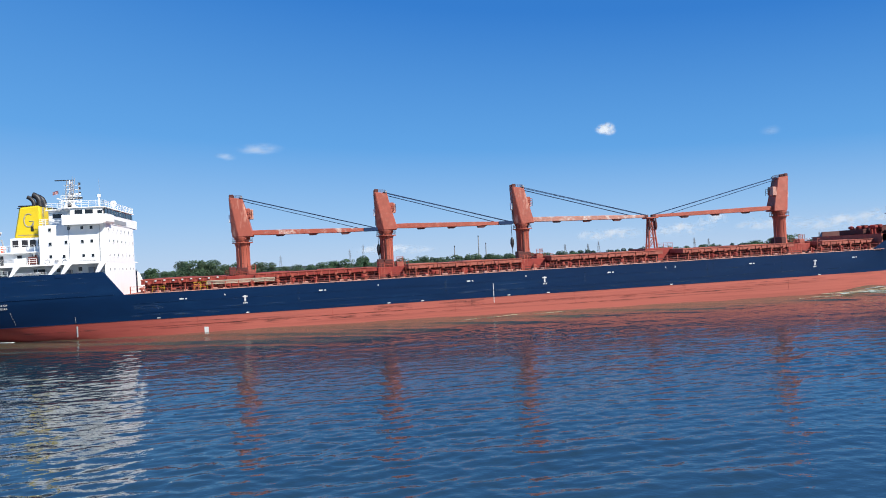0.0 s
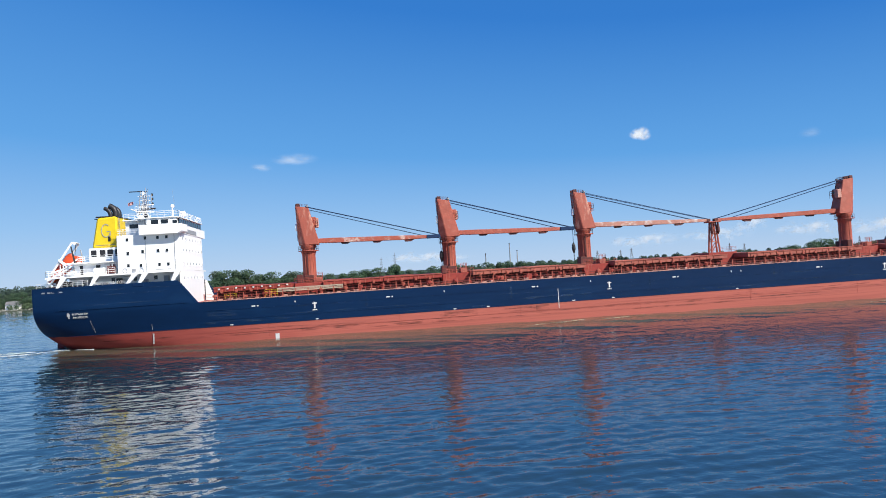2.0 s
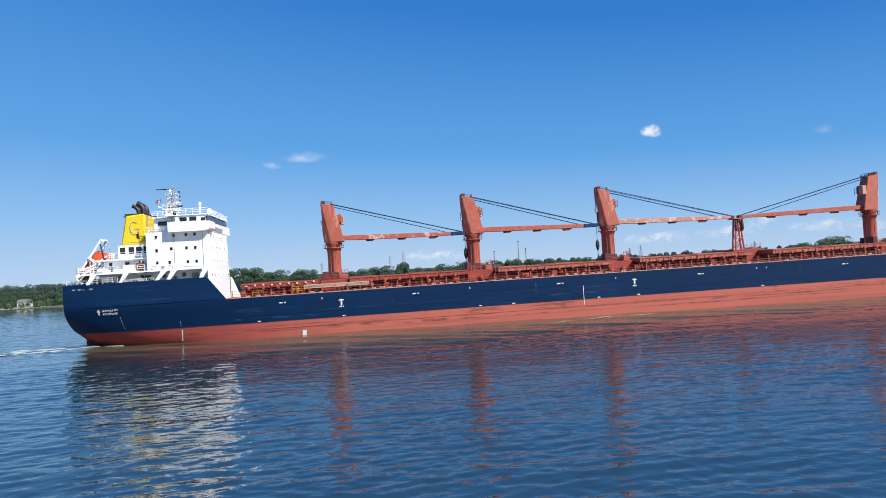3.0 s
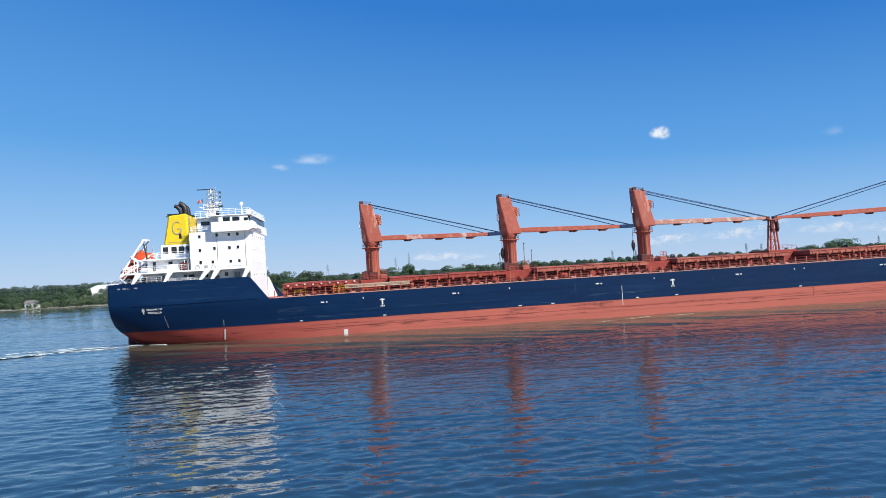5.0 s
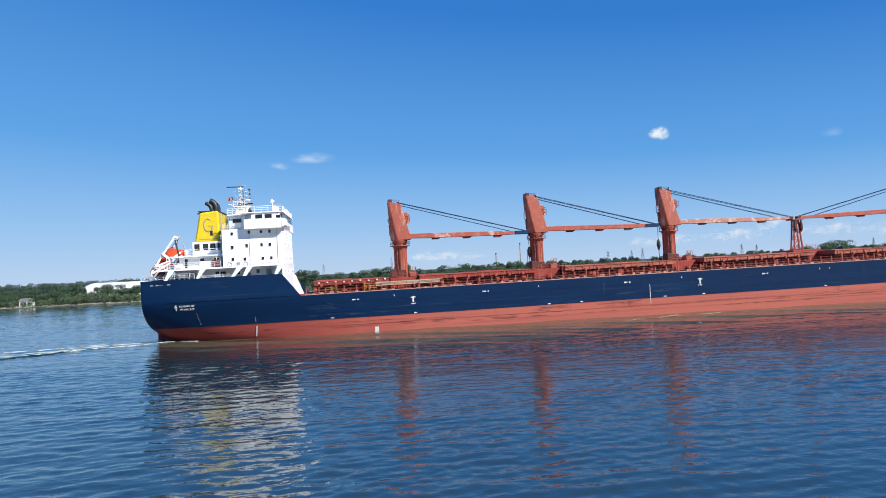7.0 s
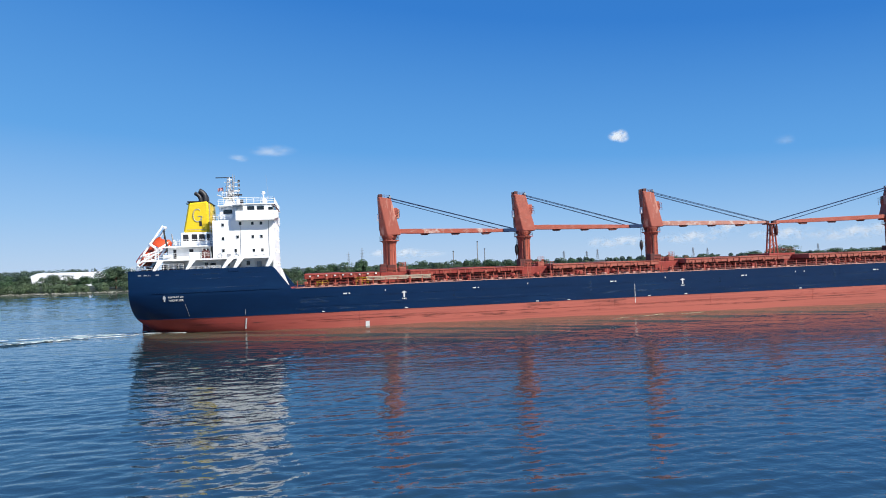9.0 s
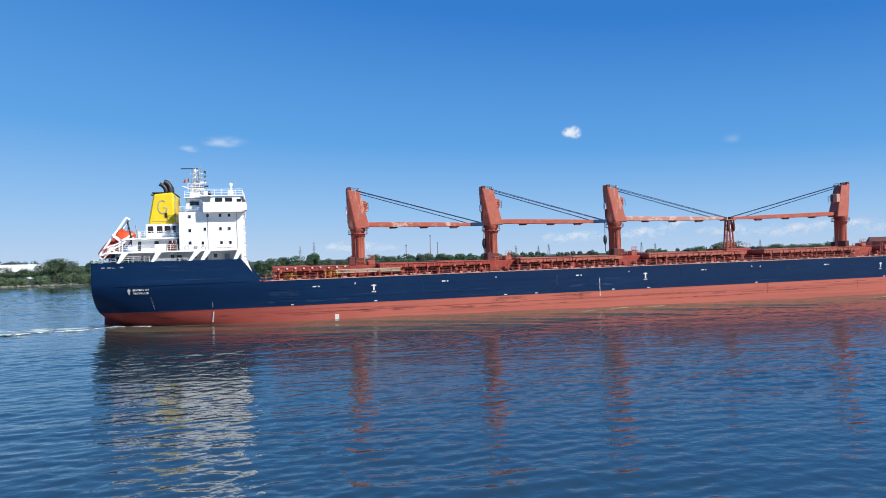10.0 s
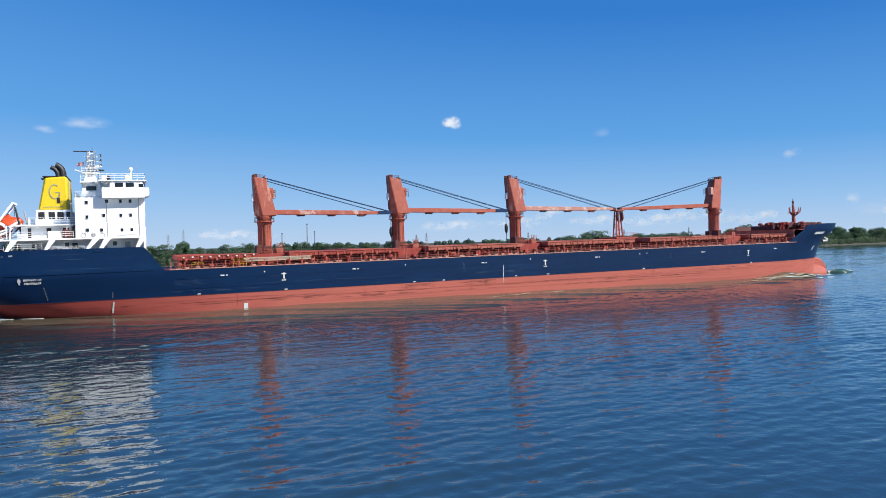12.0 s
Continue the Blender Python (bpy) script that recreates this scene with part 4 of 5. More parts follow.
# deck pipes and small gear beside the coamings
bm = bmesh.new()
for y, z, r in ((1.5, 7.15, 0.14), (1.9, 7.2, 0.10), (2.2, 7.6, 0.08)):
    tube(bm, [(30, y, z), (175, y, z)], r, 6)
part("deck_pipe", tidy(bm), DARKOX, ship)
r = np.random.RandomState(31)
for i in range(70):
    xx = 30 + r.rand() * 144
    kind = r.rand()
    yy = 1.0 + r.rand() * 1.2
    if kind < 0.45:
        b = make(lathe, [(0.22, 0), (0.22, 0.9), (0.42, 0.95), (0.42, 1.25), (0.1, 1.35)], (xx, yy, DECK), 10)
        part("vent", b, CRANE if r.rand() < 0.4 else OXIDE, ship)
    elif kind < 0.8:
        w = 0.4 + r.rand() * 0.7
        part("deck_locker", make(box, xx, xx + w, yy, yy + 0.7, DECK, DECK + 0.6 + r.rand() * 0.8, bevel=0.05), OXIDE if r.rand() < 0.75 else CRANE, ship)
    else:
        b = bmesh.new()
        for d in (0, 0.7):
            lathe(b, [(0.2, 0), (0.2, 0.55), (0.28, 0.6), (0.28, 0.75)], (xx + d, yy, DECK), 10)
        part("bollard", tidy(b), DARKOX, ship)

# gangway and dunnage stowed along the deck by the aft crane
for i in range(9):
    z = 7.8 + 0.24 * (i // 3)
    part("stowed_plank", make(box, 41.0 + (i % 4) * 0.5, 52.8 - (i % 3) * 0.9, 0.9 + (i % 3) * 0.62, 1.35 + (i % 3) * 0.62, z, z + 0.17), TIMBER, ship)
for x in (42, 45, 48, 51):
    part("trestle", make(box, x, x + 0.2, 0.8, 3.0, DECK, 7.8), OXIDE, ship)
part("gangway_rail", railing([(39.0, 0.7, 7.0), (41.2, 0.7, 7.0)], 1.3, 1.1, 0.025), YELLOW, ship)
part("gangway_rail", railing([(32.0, 1.0, 7.0), (34.0, 1.0, 7.0)], 1.0, 1.0, 0.02), YELLOW, ship)
for x in (72.0, 76.6, 99.6, 104.8, 157.4, 162.6):
    part("ladder", railing([(x, 3.0, DECK), (x + 0.6, 3.0, DECK)], 3.2, 0.6, 0.05), CRANE, ship)
    part("reel", make(lathe, [(0.5, 0), (0.5, 0.12), (0.2, 0.14), (0.2, 0.8), (0.5, 0.82), (0.5, 0.95)], (x + 1.2, 2.2, DECK), 12), DARKOX, ship)

# crossing houses under the cranes
for x, w in ((46.5, 2.6), (74.2, 2.6), (102.1, 2.6), (160.2, 2.6)):
    part("mast_house", make(box, x - w, x + w, 5.5, 18.2, DECK, 9.0, bevel=0.08), OXIDE, ship)
    part("platform_rail", railing([(x - w, 5.6, 9.0), (x + w, 5.6, 9.0)], 1.0, 1.2), OXIDE, ship)
    part("winch_house", make(box, x + 1.2, x + 2.5, 7.0, 9.0, 9.0, 9.9, bevel=0.08), COVER, ship)
    part("platform_rail", railing([(x + 1.2, 7.0, 9.9), (x + 2.5, 7.0, 9.9), (x + 2.5, 9.0, 9.9)], 0.95, 0.65, 0.04), CRANE, ship)
    part("hydraulic_unit", make(box, x - 2.3, x - 1.2, 8.0, 10.2, 9.0, 10.6, bevel=0.1), DARKOX, ship)
    part("winch", make(lathe, [(0.55, 0), (0.55, 0.2), (0.3, 0.25), (0.3, 1.0), (0.55, 1.05), (0.55, 1.25)], (x + 3.6, 4.5, DECK), 12), DARKOX, ship)
part("crutch_platform", make(box, 126.8, 133.0, 8.0, 15.7, DECK, 9.7, bevel=0.08), OXIDE, ship)


# ---- cranes ----
def deck_crane(x, turn, reach, tip_dark, jib_mat, hook, house_mat):
    """A tapered house on a round pedestal with a lowered box jib."""
    ped = part("deck_crane", make(lathe, [(1.75, 0), (1.75, 1.6), (1.38, 2.6), (1.25, 3.2), (1.25, 9.0), (1.5, 9.3), (1.5, 9.75)], (0, 0, 0), 28), STREAKY, ship,
               "faded orange-red deck crane with its jib lowered", True)
    ped.matrix_basis = Matrix.Translation((x, HALF, DECK - 0.1)) @ Matrix.Rotation(radians(turn), 4, "Z")
    z = 9.7
    for k in range(5):
        a = (k + 0.3) * math.tau / 5
        part("stiffener", make(tube, [(1.3 * math.cos(a), 1.3 * math.sin(a), 2.7), (1.27 * math.cos(a), 1.27 * math.sin(a), 8.95)], 0.07, 5), CRANE, ped)
    part("base_locker", make(box, -0.9, 0.8, -2.5, -1.3, 2.2, 3.9, bevel=0.1), DARKOX, ped)
    part("base_ladder", railing([(-0.25, -1.75, 2.2), (0.25, -1.75, 2.2)], 6.2, 0.5, 0.035), DARKOX, ped)
    part("base_rail", railing([(-2.2, -2.6, 2.2), (2.2, -2.6, 2.2)], 1.0, 1.0, 0.04), CRANE, ped)
    part("ring", make(lathe, [(1.7, z - 1.15), (1.95, z - 1.15), (1.95, z - 1.0), (1.7, z - 1.0)], (0, 0, 0), 24), CRANE, ped)
    part("ring_rail", railing([(1.9 * math.cos(k * math.tau / 10), 1.9 * math.sin(k * math.tau / 10), z - 1.05) for k in range(11)], 0.85, 1.4, 0.03), DARKOX, ped)
    # house: wide foot, sloping front, narrower top, sides leaning in
    bm = bmesh.new()
    pts = []
    for zz, xa, xf, half, cut in ((z, -1.75, 2.15, 1.55, 1.05), (z + 1.0, -1.85, 2.0, 1.5, 0.95)):
        pts += [(xa, -half + cut, zz), (xa + cut * 1.25, -half, zz), (xf, -half, zz), (xf, half, zz), (xa + cut * 1.25, half, zz), (xa, half - cut, zz)]
    pts += [(-2.05, -1.0, z + 7.6), (-1.85, -1.15, z + 7.58), (0.45, -1.15, z + 7.3), (0.45, 1.15, z + 7.3), (-1.85, 1.15, z + 7.58), (-2.05, 1.0, z + 7.6)]
    faces = [(5, 4, 3, 2, 1, 0), (12, 13, 14, 15, 16, 17)]
    for s in (0, 6):
        faces += [(s + k, s + (k + 1) % 6, s + 6 + (k + 1) % 6, s + 6 + k) for k in range(6)]
    poly(bm, faces, pts)
    part("crane_house", tidy(bm, 0.10), house_mat, ped)
    for yy in (-0.7, 0.0, 0.7):
        bm = bmesh.new()
        lathe(bm, [(0.42, -0.12), (0.42, 0.12)], (0, 0, 0), 14)
        bmesh.ops.transform(bm, matrix=Matrix.Translation((-1.6, yy, z + 7.75)) @ Matrix.Rotation(radians(90), 4, "X"), verts=bm.verts)
        part("sheave", tidy(bm), DARKOX, ped)
    part("top_rail", railing([(-1.9, -1.0, z + 7.5), (0.3, -1.0, z + 7.3), (0.3, 1.0, z + 7.3)], 0.6, 1.0, 0.03), DARKOX, ped)
    part("ladder", railing([(-1.95, -0.3, z + 1.0), (-1.95, 0.3, z + 1.0)], 6.2, 0.6, 0.03), DARKOX, ped)
    part("driver_cab", make(box, 0.9, 1.75, -1.0, 0.5, z + 3.6, z + 5.4, bevel=0.1), CRANE, ped)
    part("operator_cab", make(box, 1.2, 2.2, 0.35, 1.45, z + 3.4, z + 5.3, bevel=0.1), PINK, ped)
    part("cab_window", make(box, 1.2, 1.80, -0.85, 0.35, z + 4.4, z + 5.2, bevel=0.03), GLASS, ped)
    part("cab_guard", railing([(1.5, -1.3, z + 3.5), (2.05, -1.3, z + 3.5), (2.05, 0.4, z + 3.5)], 1.5, 0.8, 0.04), CRANE, ped)
    part("rear_box", make(box, -2.25, -1.9, -0.5, 0.4, z + 2.9, z + 4.3, bevel=0.05), WHITE, ped)
    for sy in (-1, 1):
        part("top_bracket", make(box, -1.95, -1.2, sy * 0.95 - 0.08, sy * 0.95 + 0.08, z + 7.5, z + 8.15, bevel=0.04), DARKOX, ped)
    part("floodlight", make(box, 0.1, 0.5, -1.3, -0.9, z + 7.35, z + 7.7, bevel=0.05), GREY, ped)
    part("maintenance_platform", make(box, 1.25, 2.0, -1.9, -1.2, z + 0.05, z + 0.12), DARKOX, ped)
    part("ring_collar", make(lathe, [(1.27, z - 1.9), (1.36, z - 1.6), (1.48, z - 1.2)], (0, 0, 0), 24), STREAKY, ped, smooth=True)
    part("cable_tray", make(box, -0.35, -0.15, -1.36, -1.2, 3.0, 8.9), DARKOX, ped)
    # jib
    droop = -0.5
    j0, j1 = 1.9, reach
    bm = bmesh.new()
    a, b = Vector((j0, 0, z + 0.75)), Vector((j1, 0, z + 0.75 + droop))
    pts = []
    for p, wy, h0, h1 in ((a, 0.75, -0.42, 0.42), (a.lerp(b, 0.12), 0.72, -0.48, 0.48), (a.lerp(b, 0.7), 0.55, -0.42, 0.42), (b, 0.4, -0.22, 0.30)):
        pts += [(p.x, -wy, p.z + h0), (p.x, wy, p.z + h0), (p.x, wy, p.z + h1), (p.x, -wy, p.z + h1)]
    faces = [(3, 2, 1, 0), (12, 13, 14, 15)]
    for s in range(3):
        for k in range(4):
            faces.append((s * 4 + k, s * 4 + (k + 1) % 4, s * 4 + 4 + (k + 1) % 4, s * 4 + 4 + k))
    poly(bm, faces, pts)
    part("jib", tidy(bm, 0.05), jib_mat, ped, "long box-section jib with chipped paint")
    for f in (0.22, 0.48, 0.74):
        p = a.lerp(b, f)
        bm = bmesh.new()
        prism(bm, [(p.x - 0.9, p.z - 0.40), (p.x + 1.1, p.z - 0.40), (p.x + 0.5, p.z - 0.78), (p.x - 0.7, p.z - 0.78)], -0.35, 0.35)
        part("sheave_bracket", tidy(bm), DARKOX, ped)
    if tip_dark:
        p = a.lerp(b, 0.89)
        part("jib_head", make(box, p.x, b.x + 0.3, -0.62, 0.62, b.z - 0.28, b.z + 0.42, bevel=0.05), CABLE, ped, "dark greased jib head")
    else:
        part("jib_head", make(box, b.x - 0.5, b.x + 0.3, -0.5, 0.5, b.z - 0.3, b.z + 0.35, bevel=0.05), DARKOX, ped)
    for yy in (-0.55, 0.55):
        part("topping_rope", make(tube, [(-0.2, yy, z + 7.55), (b.x - 0.3, yy * 0.7, b.z + 0.35)], 0.066, 5), CABLE, ped)
        part("hoist_rope", make(tube, [(0.5, yy * 0.5, z + 6.9), (b.x * 0.86, yy * 0.5, b.z + 0.45)], 0.048, 5), CABLE, ped)
    if hook:
        hx = b.x + 0.1
        part("hook_rope", make(tube, [(hx, 0, b.z), (hx, 0, b.z - 3.0)], 0.05, 5), CABLE, ped)
        part("hook_block", make(lathe, [(0.12, 0), (0.36, -0.5), (0.40, -1.3), (0.2, -2.0), (0.07, -2.3), (0.07, -3.6)], (hx, 0, b.z - 2.9), 10), BLACK, ped)
    return ped


deck_crane(46.5, 0, 25.9, True, FLAKEJIB, True, PATCHY)
deck_crane(74.1, 0, 25.6, True, CRANE, True, CRANE)
deck_crane(102.1, 0, 27.2, False, RUSTJIB, False, PATCHY)
deck_crane(160.4, 180, 29.6, False, CRANE, False, CRANE)

# jib rest
rest = part("jib_rest", make(box, 128.9, 131.5, 10.6, 13.1, 16.0, 16.25, bevel=0.04), CRANE, ship, "braced steel trestle that carries two jib ends")
for sx in (-1, 1):
    for sy in (-1, 1):
        part("leg", make(tube, [(130.2 + sx * 0.95, HALF + sy * 0.6, 9.6), (130.2 + sx * 0.45, HALF + sy * 0.4, 16.1)], 0.19, 8), CRANE, rest)
for sy in (-1, 1):
    for z0, z1 in ((9.8, 12.0), (12.0, 14.0), (14.0, 15.9)):
        w0, w1 = 0.95 - 0.5 * (z0 - 9.6) / 6.5, 0.95 - 0.5 * (z1 - 9.6) / 6.5
        part("brace", make(tube, [(130.2 - w0, HALF + sy * 0.6, z0), (130.2 + w1, HALF + sy * 0.5, z1)], 0.09, 5), CRANE, rest)
        part("brace", make(tube, [(130.2 - w1, HALF + sy * 0.5, z1), (130.2 + w1, HALF + sy * 0.5, z1)], 0.10, 5), CRANE, rest)
part("hook_block", make(lathe, [(0.15, 0.8), (0.3, -0.4), (0.34, -1.1), (0.1, -1.8)], (129.5, 10.9, 15.3), 10), DARKOX, rest)
part("hook_block", make(lathe, [(0.15, 0.8), (0.3, -0.4), (0.34, -1.1), (0.1, -1.8)], (130.9, 10.9, 15.3), 10), DARKOX, rest)
part("platform_rail", railing([(127, 8.2, 9.7), (133, 8.2, 9.7)], 1.0, 1.0), OXIDE, ship)

# ---- forecastle ----
r = np.random.RandomState(8)
for i in range(34):
    xx, yy = 181.0 + r.rand() * 7.4, 3.5 + r.rand() * 15
    if i % 3 == 0:
        b = bmesh.new()
        lathe(b, [(0.8, 0), (0.8, 0.15), (0.45, 0.2), (0.45, 1.5), (0.8, 1.55), (0.8, 1.7)], (0, 0, 0), 14)
        bmesh.ops.transform(b, matrix=Matrix.Translation((xx, yy, 11.1)) @ Matrix.Rotation(radians(90), 4, "X"), verts=b.verts)
        box(b, xx - 0.9, xx + 0.9, yy - 1.6, yy + 0.1, 10.15, 10.5)
        part("windlass", tidy(b), DARKOX, ship)
    elif i % 3 == 1:
        part("vent", make(lathe, [(0.3, 0), (0.3, 1.3), (0.62, 1.35), (0.62, 1.8), (0.2, 2.0)], (xx, yy, 10.15), 12), OXIDE, ship)
    else:
        part("deck_locker", make(box, xx, xx + 1.2, yy, yy + 1.1, 10.15, 11.3 + r.rand(), bevel=0.06), DARKOX, ship)
part("fore_store", make(box, 181.0, 183.5, 12.0, 19.5, 10.15, 11.3, bevel=0.1), DARKOX, ship)
part("platform_rail", railing([(179.6, 1.8, 10.2), (186.0, 2.6, 10.2)], 1.5, 1.0, 0.04), OXIDE, ship)
mast = part("foremast", make(tube, [(188.7, HALF, 10.1), (188.7, HALF, 14.2), (188.6, HALF, 17.0)], 0.62, 10, 0.24), CRANE, ship, "short red foremast with lamp platform", True)
bm = bmesh.new()
for dx, dy in ((-1.9, -0.6), (1.9, -0.6), (0.0, -1.6), (0, 1.4)):
    tube(bm, [(188.7, HALF, 13.6), (188.7 + dx * 0.55, HALF + dy * 0.55, 14.25), (188.7 + dx, HALF + dy, 15.1), (188.7 + dx * 1.08, HALF + dy, 16.1)], 0.17, 6, 0.10)
tube(bm, [(186.8, HALF - 0.6, 14.7), (188.7, HALF - 1.6, 14.7), (190.6, HALF - 0.6, 14.7)], 0.10, 6)
box(bm, 187.5, 189.9, HALF - 0.9, HALF + 0.9, 14.55, 14.72)
tube(bm, [(187.8, HALF, 16.2), (189.5, HALF, 16.2)], 0.08, 6)
part("crosstree", tidy(bm), CRANE, mast)
part("platform_rail", railing([(187.4, HALF - 0.9, 14.7), (190.0, HALF - 0.9, 14.7)], 0.9, 0.8), CRANE, mast)
part("lamp", make(lathe, [(0.12, 0), (0.28, 0.1), (0.28, 0.6), (0.1, 0.8), (0.04, 1.5)], (188.6, HALF, 17.1), 10), DARKOX, mast)
part("winch", make(box, 187.0, 190.5, HALF - 2.2, HALF + 1.0, 10.2, 11.9, bevel=0.2), DARKOX, mast)

# ---- accommodation block ----
Y0, Y1 = 1.2, 20.8
block = part("deckhouse", make(box, 14.2, 24.8, Y0, Y1, 12.6, 19.4, bevel=0.06), WHITE, ship, "white painted steel accommodation block")
part("lower_deckhouse", make(box, 5.5, 24.6, 3.0, 20.5, 10.0, 12.7), WHITE, ship)
bm = bmesh.new()
prism(bm, [(24.6, 10.0), (24.8, 6.65), (26.6, 6.65), (24.9, 10.6)], Y0 - 0.4, Y0 - 0.1)
part("wing_bracket", tidy(bm), WHITE, block)
bm = bmesh.new()
prism(bm, [(24.6, 10.9), (25.0, 10.6), (26.4, 6.9), (26.4, 6.65), (24.6, 6.65)], 23.2, 23.4)
part("slope_plate", tidy(bm), WHITE, ship)
part("fore_bulkhead", make(box, 24.5, 24.85, Y0, Y1, DECK, 12.7), WHITE, ship)
part("boat_deck", make(box, 2.6, 24.8, 0.15, 23.5, 12.55, 12.78), WHITE, ship)
# slanting pillars of the open side passage
for a, lean, w in ((4.2, 1.1, 0.55), (9.6, 1.1, 0.5), (15.6, 1.4, 0.6), (17.6, 1.1, 0.6), (23.1, 1.0, 0.6)):
    bm = bmesh.new()
    prism(bm, [(a, 10.9), (a + w, 10.9), (a + w + lean + 0.25, 12.6), (a + lean - 0.25, 12.6)], 0.12, 0.42)
    part("pillar", tidy(bm, 0.03), WHITE, ship)
part("passage_rail", railing([(5.2, 0.3, 10.9), (9.4, 0.3, 10.9)], 1.1, 0.85, 0.03), WHITE, ship)
part("passage_rail", railing([(10.5, 0.3, 10.9), (15.5, 0.3, 10.9)], 0.6, 1.2, 0.03), WHITE, ship)
for x in (12.8, 16.5, 8.0, 20.0):
    part("window", make(box, x - 0.3, x + 0.3, 2.95, 3.1, 11.4, 12.1, bevel=0.04), GLASS, ship)
# gear in the open side passage, its dark colours also standing in for deep shade
for x, w, h, mat in ((1.2, 1.1, 1.0, DARKOX), (3.1, 0.8, 1.5, DARKOX), (5.4, 0.7, 1.9, BLACK), (6.6, 1.0, 1.2, DARKOX), (8.3, 0.8, 2.1, GREY),
                     (11.0, 1.2, 1.3, GREY), (13.6, 0.8, 2.0, BLACK), (17.9, 0.9, 1.6, GREY), (21.6, 0.8, 2.0, GREY)):
    part("passage_locker", make(box, x, x + w, 1.9, 2.9, 10.0, 10.0 + h, bevel=0.06), mat, ship)
for x in (2.2, 4.6, 7.6, 10.4, 15.0):
    b = bmesh.new()
    for d in (0.0, 0.75):
        lathe(b, [(0.22, 0), (0.22, 0.9), (0.32, 0.95), (0.32, 1.1)], (x + d, 1.1, 10.0), 10)
    part("bollard", tidy(b), BLACK, ship)
# windows of the side and front
for x, z in ((16.0, 18.6), (19.0, 18.75), (21.1, 18.75), (22.6, 18.75), (16.0, 16.2), (18.5, 16.4), (21.1, 16.4), (22.6, 16.4), (16.0, 14.05), (18.1, 14.0), (21.2, 13.95), (22.7, 13.95)):
    w = part("window", make(box, x - 0.30, x + 0.30, Y0 - 0.09, Y0 - 0.02, z - 0.36, z + 0.36, bevel=0.03), WHITE, block)
    part("pane", make(box, x - 0.21, x + 0.21, Y0 - 0.11, Y0 - 0.04, z - 0.27, z + 0.27), GLASS, w)
for z in (13.95, 16.4, 18.4, 11.4):
    for i in range(7):
        y = Y0 + 1.8 + i * 2.7
        w = part("window", make(box, 24.8, 24.9, y - 0.30, y + 0.30, z - 0.36, z + 0.36), WHITE, block)
        part("pane", make(box, 24.85, 24.93, y - 0.15, y + 0.15, z - 0.20, z + 0.20), GLASS, w)
part("downpipe", make(tube, [(19.0, Y0 - 0.08, 12.7), (19.0, Y0 - 0.08, 19.3)], 0.035, 6), GREY, block)
part("downpipe", make(tube, [(23.9, Y0 - 0.08, 12.7), (23.9, Y0 - 0.08, 19.3)], 0.04, 6), GREY, block)
part("ledge", make(box, 20.4, 23.2, Y0 - 0.15, Y0, 13.1, 13.16), GREY, block)
for x, z in ((15.4, 13.2), (18.2, 13.1)):
    b = bmesh.new()
    n = 18
    for k in range(n):
        a, c = k * math.tau / n, (k + 1) * math.tau / n
        tube(b, [(x + 0.38 * math.cos(a), Y0 - 0.12, z + 0.38 * math.sin(a)), (x + 0.38 * math.cos(c), Y0 - 0.12, z + 0.38 * math.sin(c))], 0.05, 5)
    part("lifebuoy", tidy(b), GREY, block)
part("vent_box", make(box, 16.6, 17.2, Y0 - 0.2, Y0, 13.0, 13.5, bevel=0.03), GREY, block)

# bridge and wings
bridge = part("bridge", make(box, 18.4, 24.9, 2.6, 19.4, 19.3, 22.0, bevel=0.06), WHITE, ship, "white wheelhouse with wings to the ship's sides")
bm = bmesh.new()
box(bm, 18.4, 24.9, -0.3, 2.7, 19.25, 19.45)
for a, b, c, d in ((18.4, 24.9, -0.3, -0.18), (18.4, 18.52, -0.18, 2.6), (24.78, 24.9, -0.18, 2.6)):
    box(bm, a, b, c, d, 19.45, 20.95)
part("wing_bulwark", tidy(bm), WHITE, bridge)
part("wing_cabin", make(box, 19.6, 24.7, 0.15, 2.8, 19.45, 22.05, bevel=0.05), WHITE, bridge)
bm = bmesh.new()
prism(bm, [(24.93, 19.3), (25.6, 19.6), (25.6, 20.9), (24.93, 20.9)], -0.27, 4.2)
part("wing_front", tidy(bm, 0.05), WHITE, bridge)
part("front_grille", make(box, 24.86, 24.97, 5.2, 15.0, 19.5, 20.3, bevel=0.03), GREY, bridge)
part("far_wing", make(box, 18.4, 24.9, 19.3, 23.6, 19.3, 20.95), WHITE, bridge)
part("roof", make(box, 17.8, 25.2, -0.1, 20.4, 22.02, 22.2, bevel=0.03), WHITE, bridge)
for x in (21.0, 22.65):
    part("window", make(box, x - 0.62, x + 0.62, 0.08, 0.2, 21.05, 21.75, bevel=0.04), GLASS, bridge)
part("window", make(box, 24.0, 24.75, 0.08, 0.2, 21.0, 21.55, bevel=0.04), GLASS, bridge)
for i in range(11):
    y = 1.6 + i * 1.75
    part("window", make(box, 24.85, 24.98, y - 0.72, y + 0.72, 20.98, 21.88, bevel=0.03), GLASS, bridge)
part("aft_bridge", make(box, 15.3, 18.5, 3.0, 19.5, 19.3, 21.95, bevel=0.05), WHITE, bridge)
part("window", make(box, 16.0, 17.5, 2.9, 3.05, 20.7, 21.4, bevel=0.03), GLASS, bridge)
part("eave", make(box, 15.1, 20.0, 2.2, 19.8, 21.95, 22.15, bevel=0.03), WHITE, bridge)
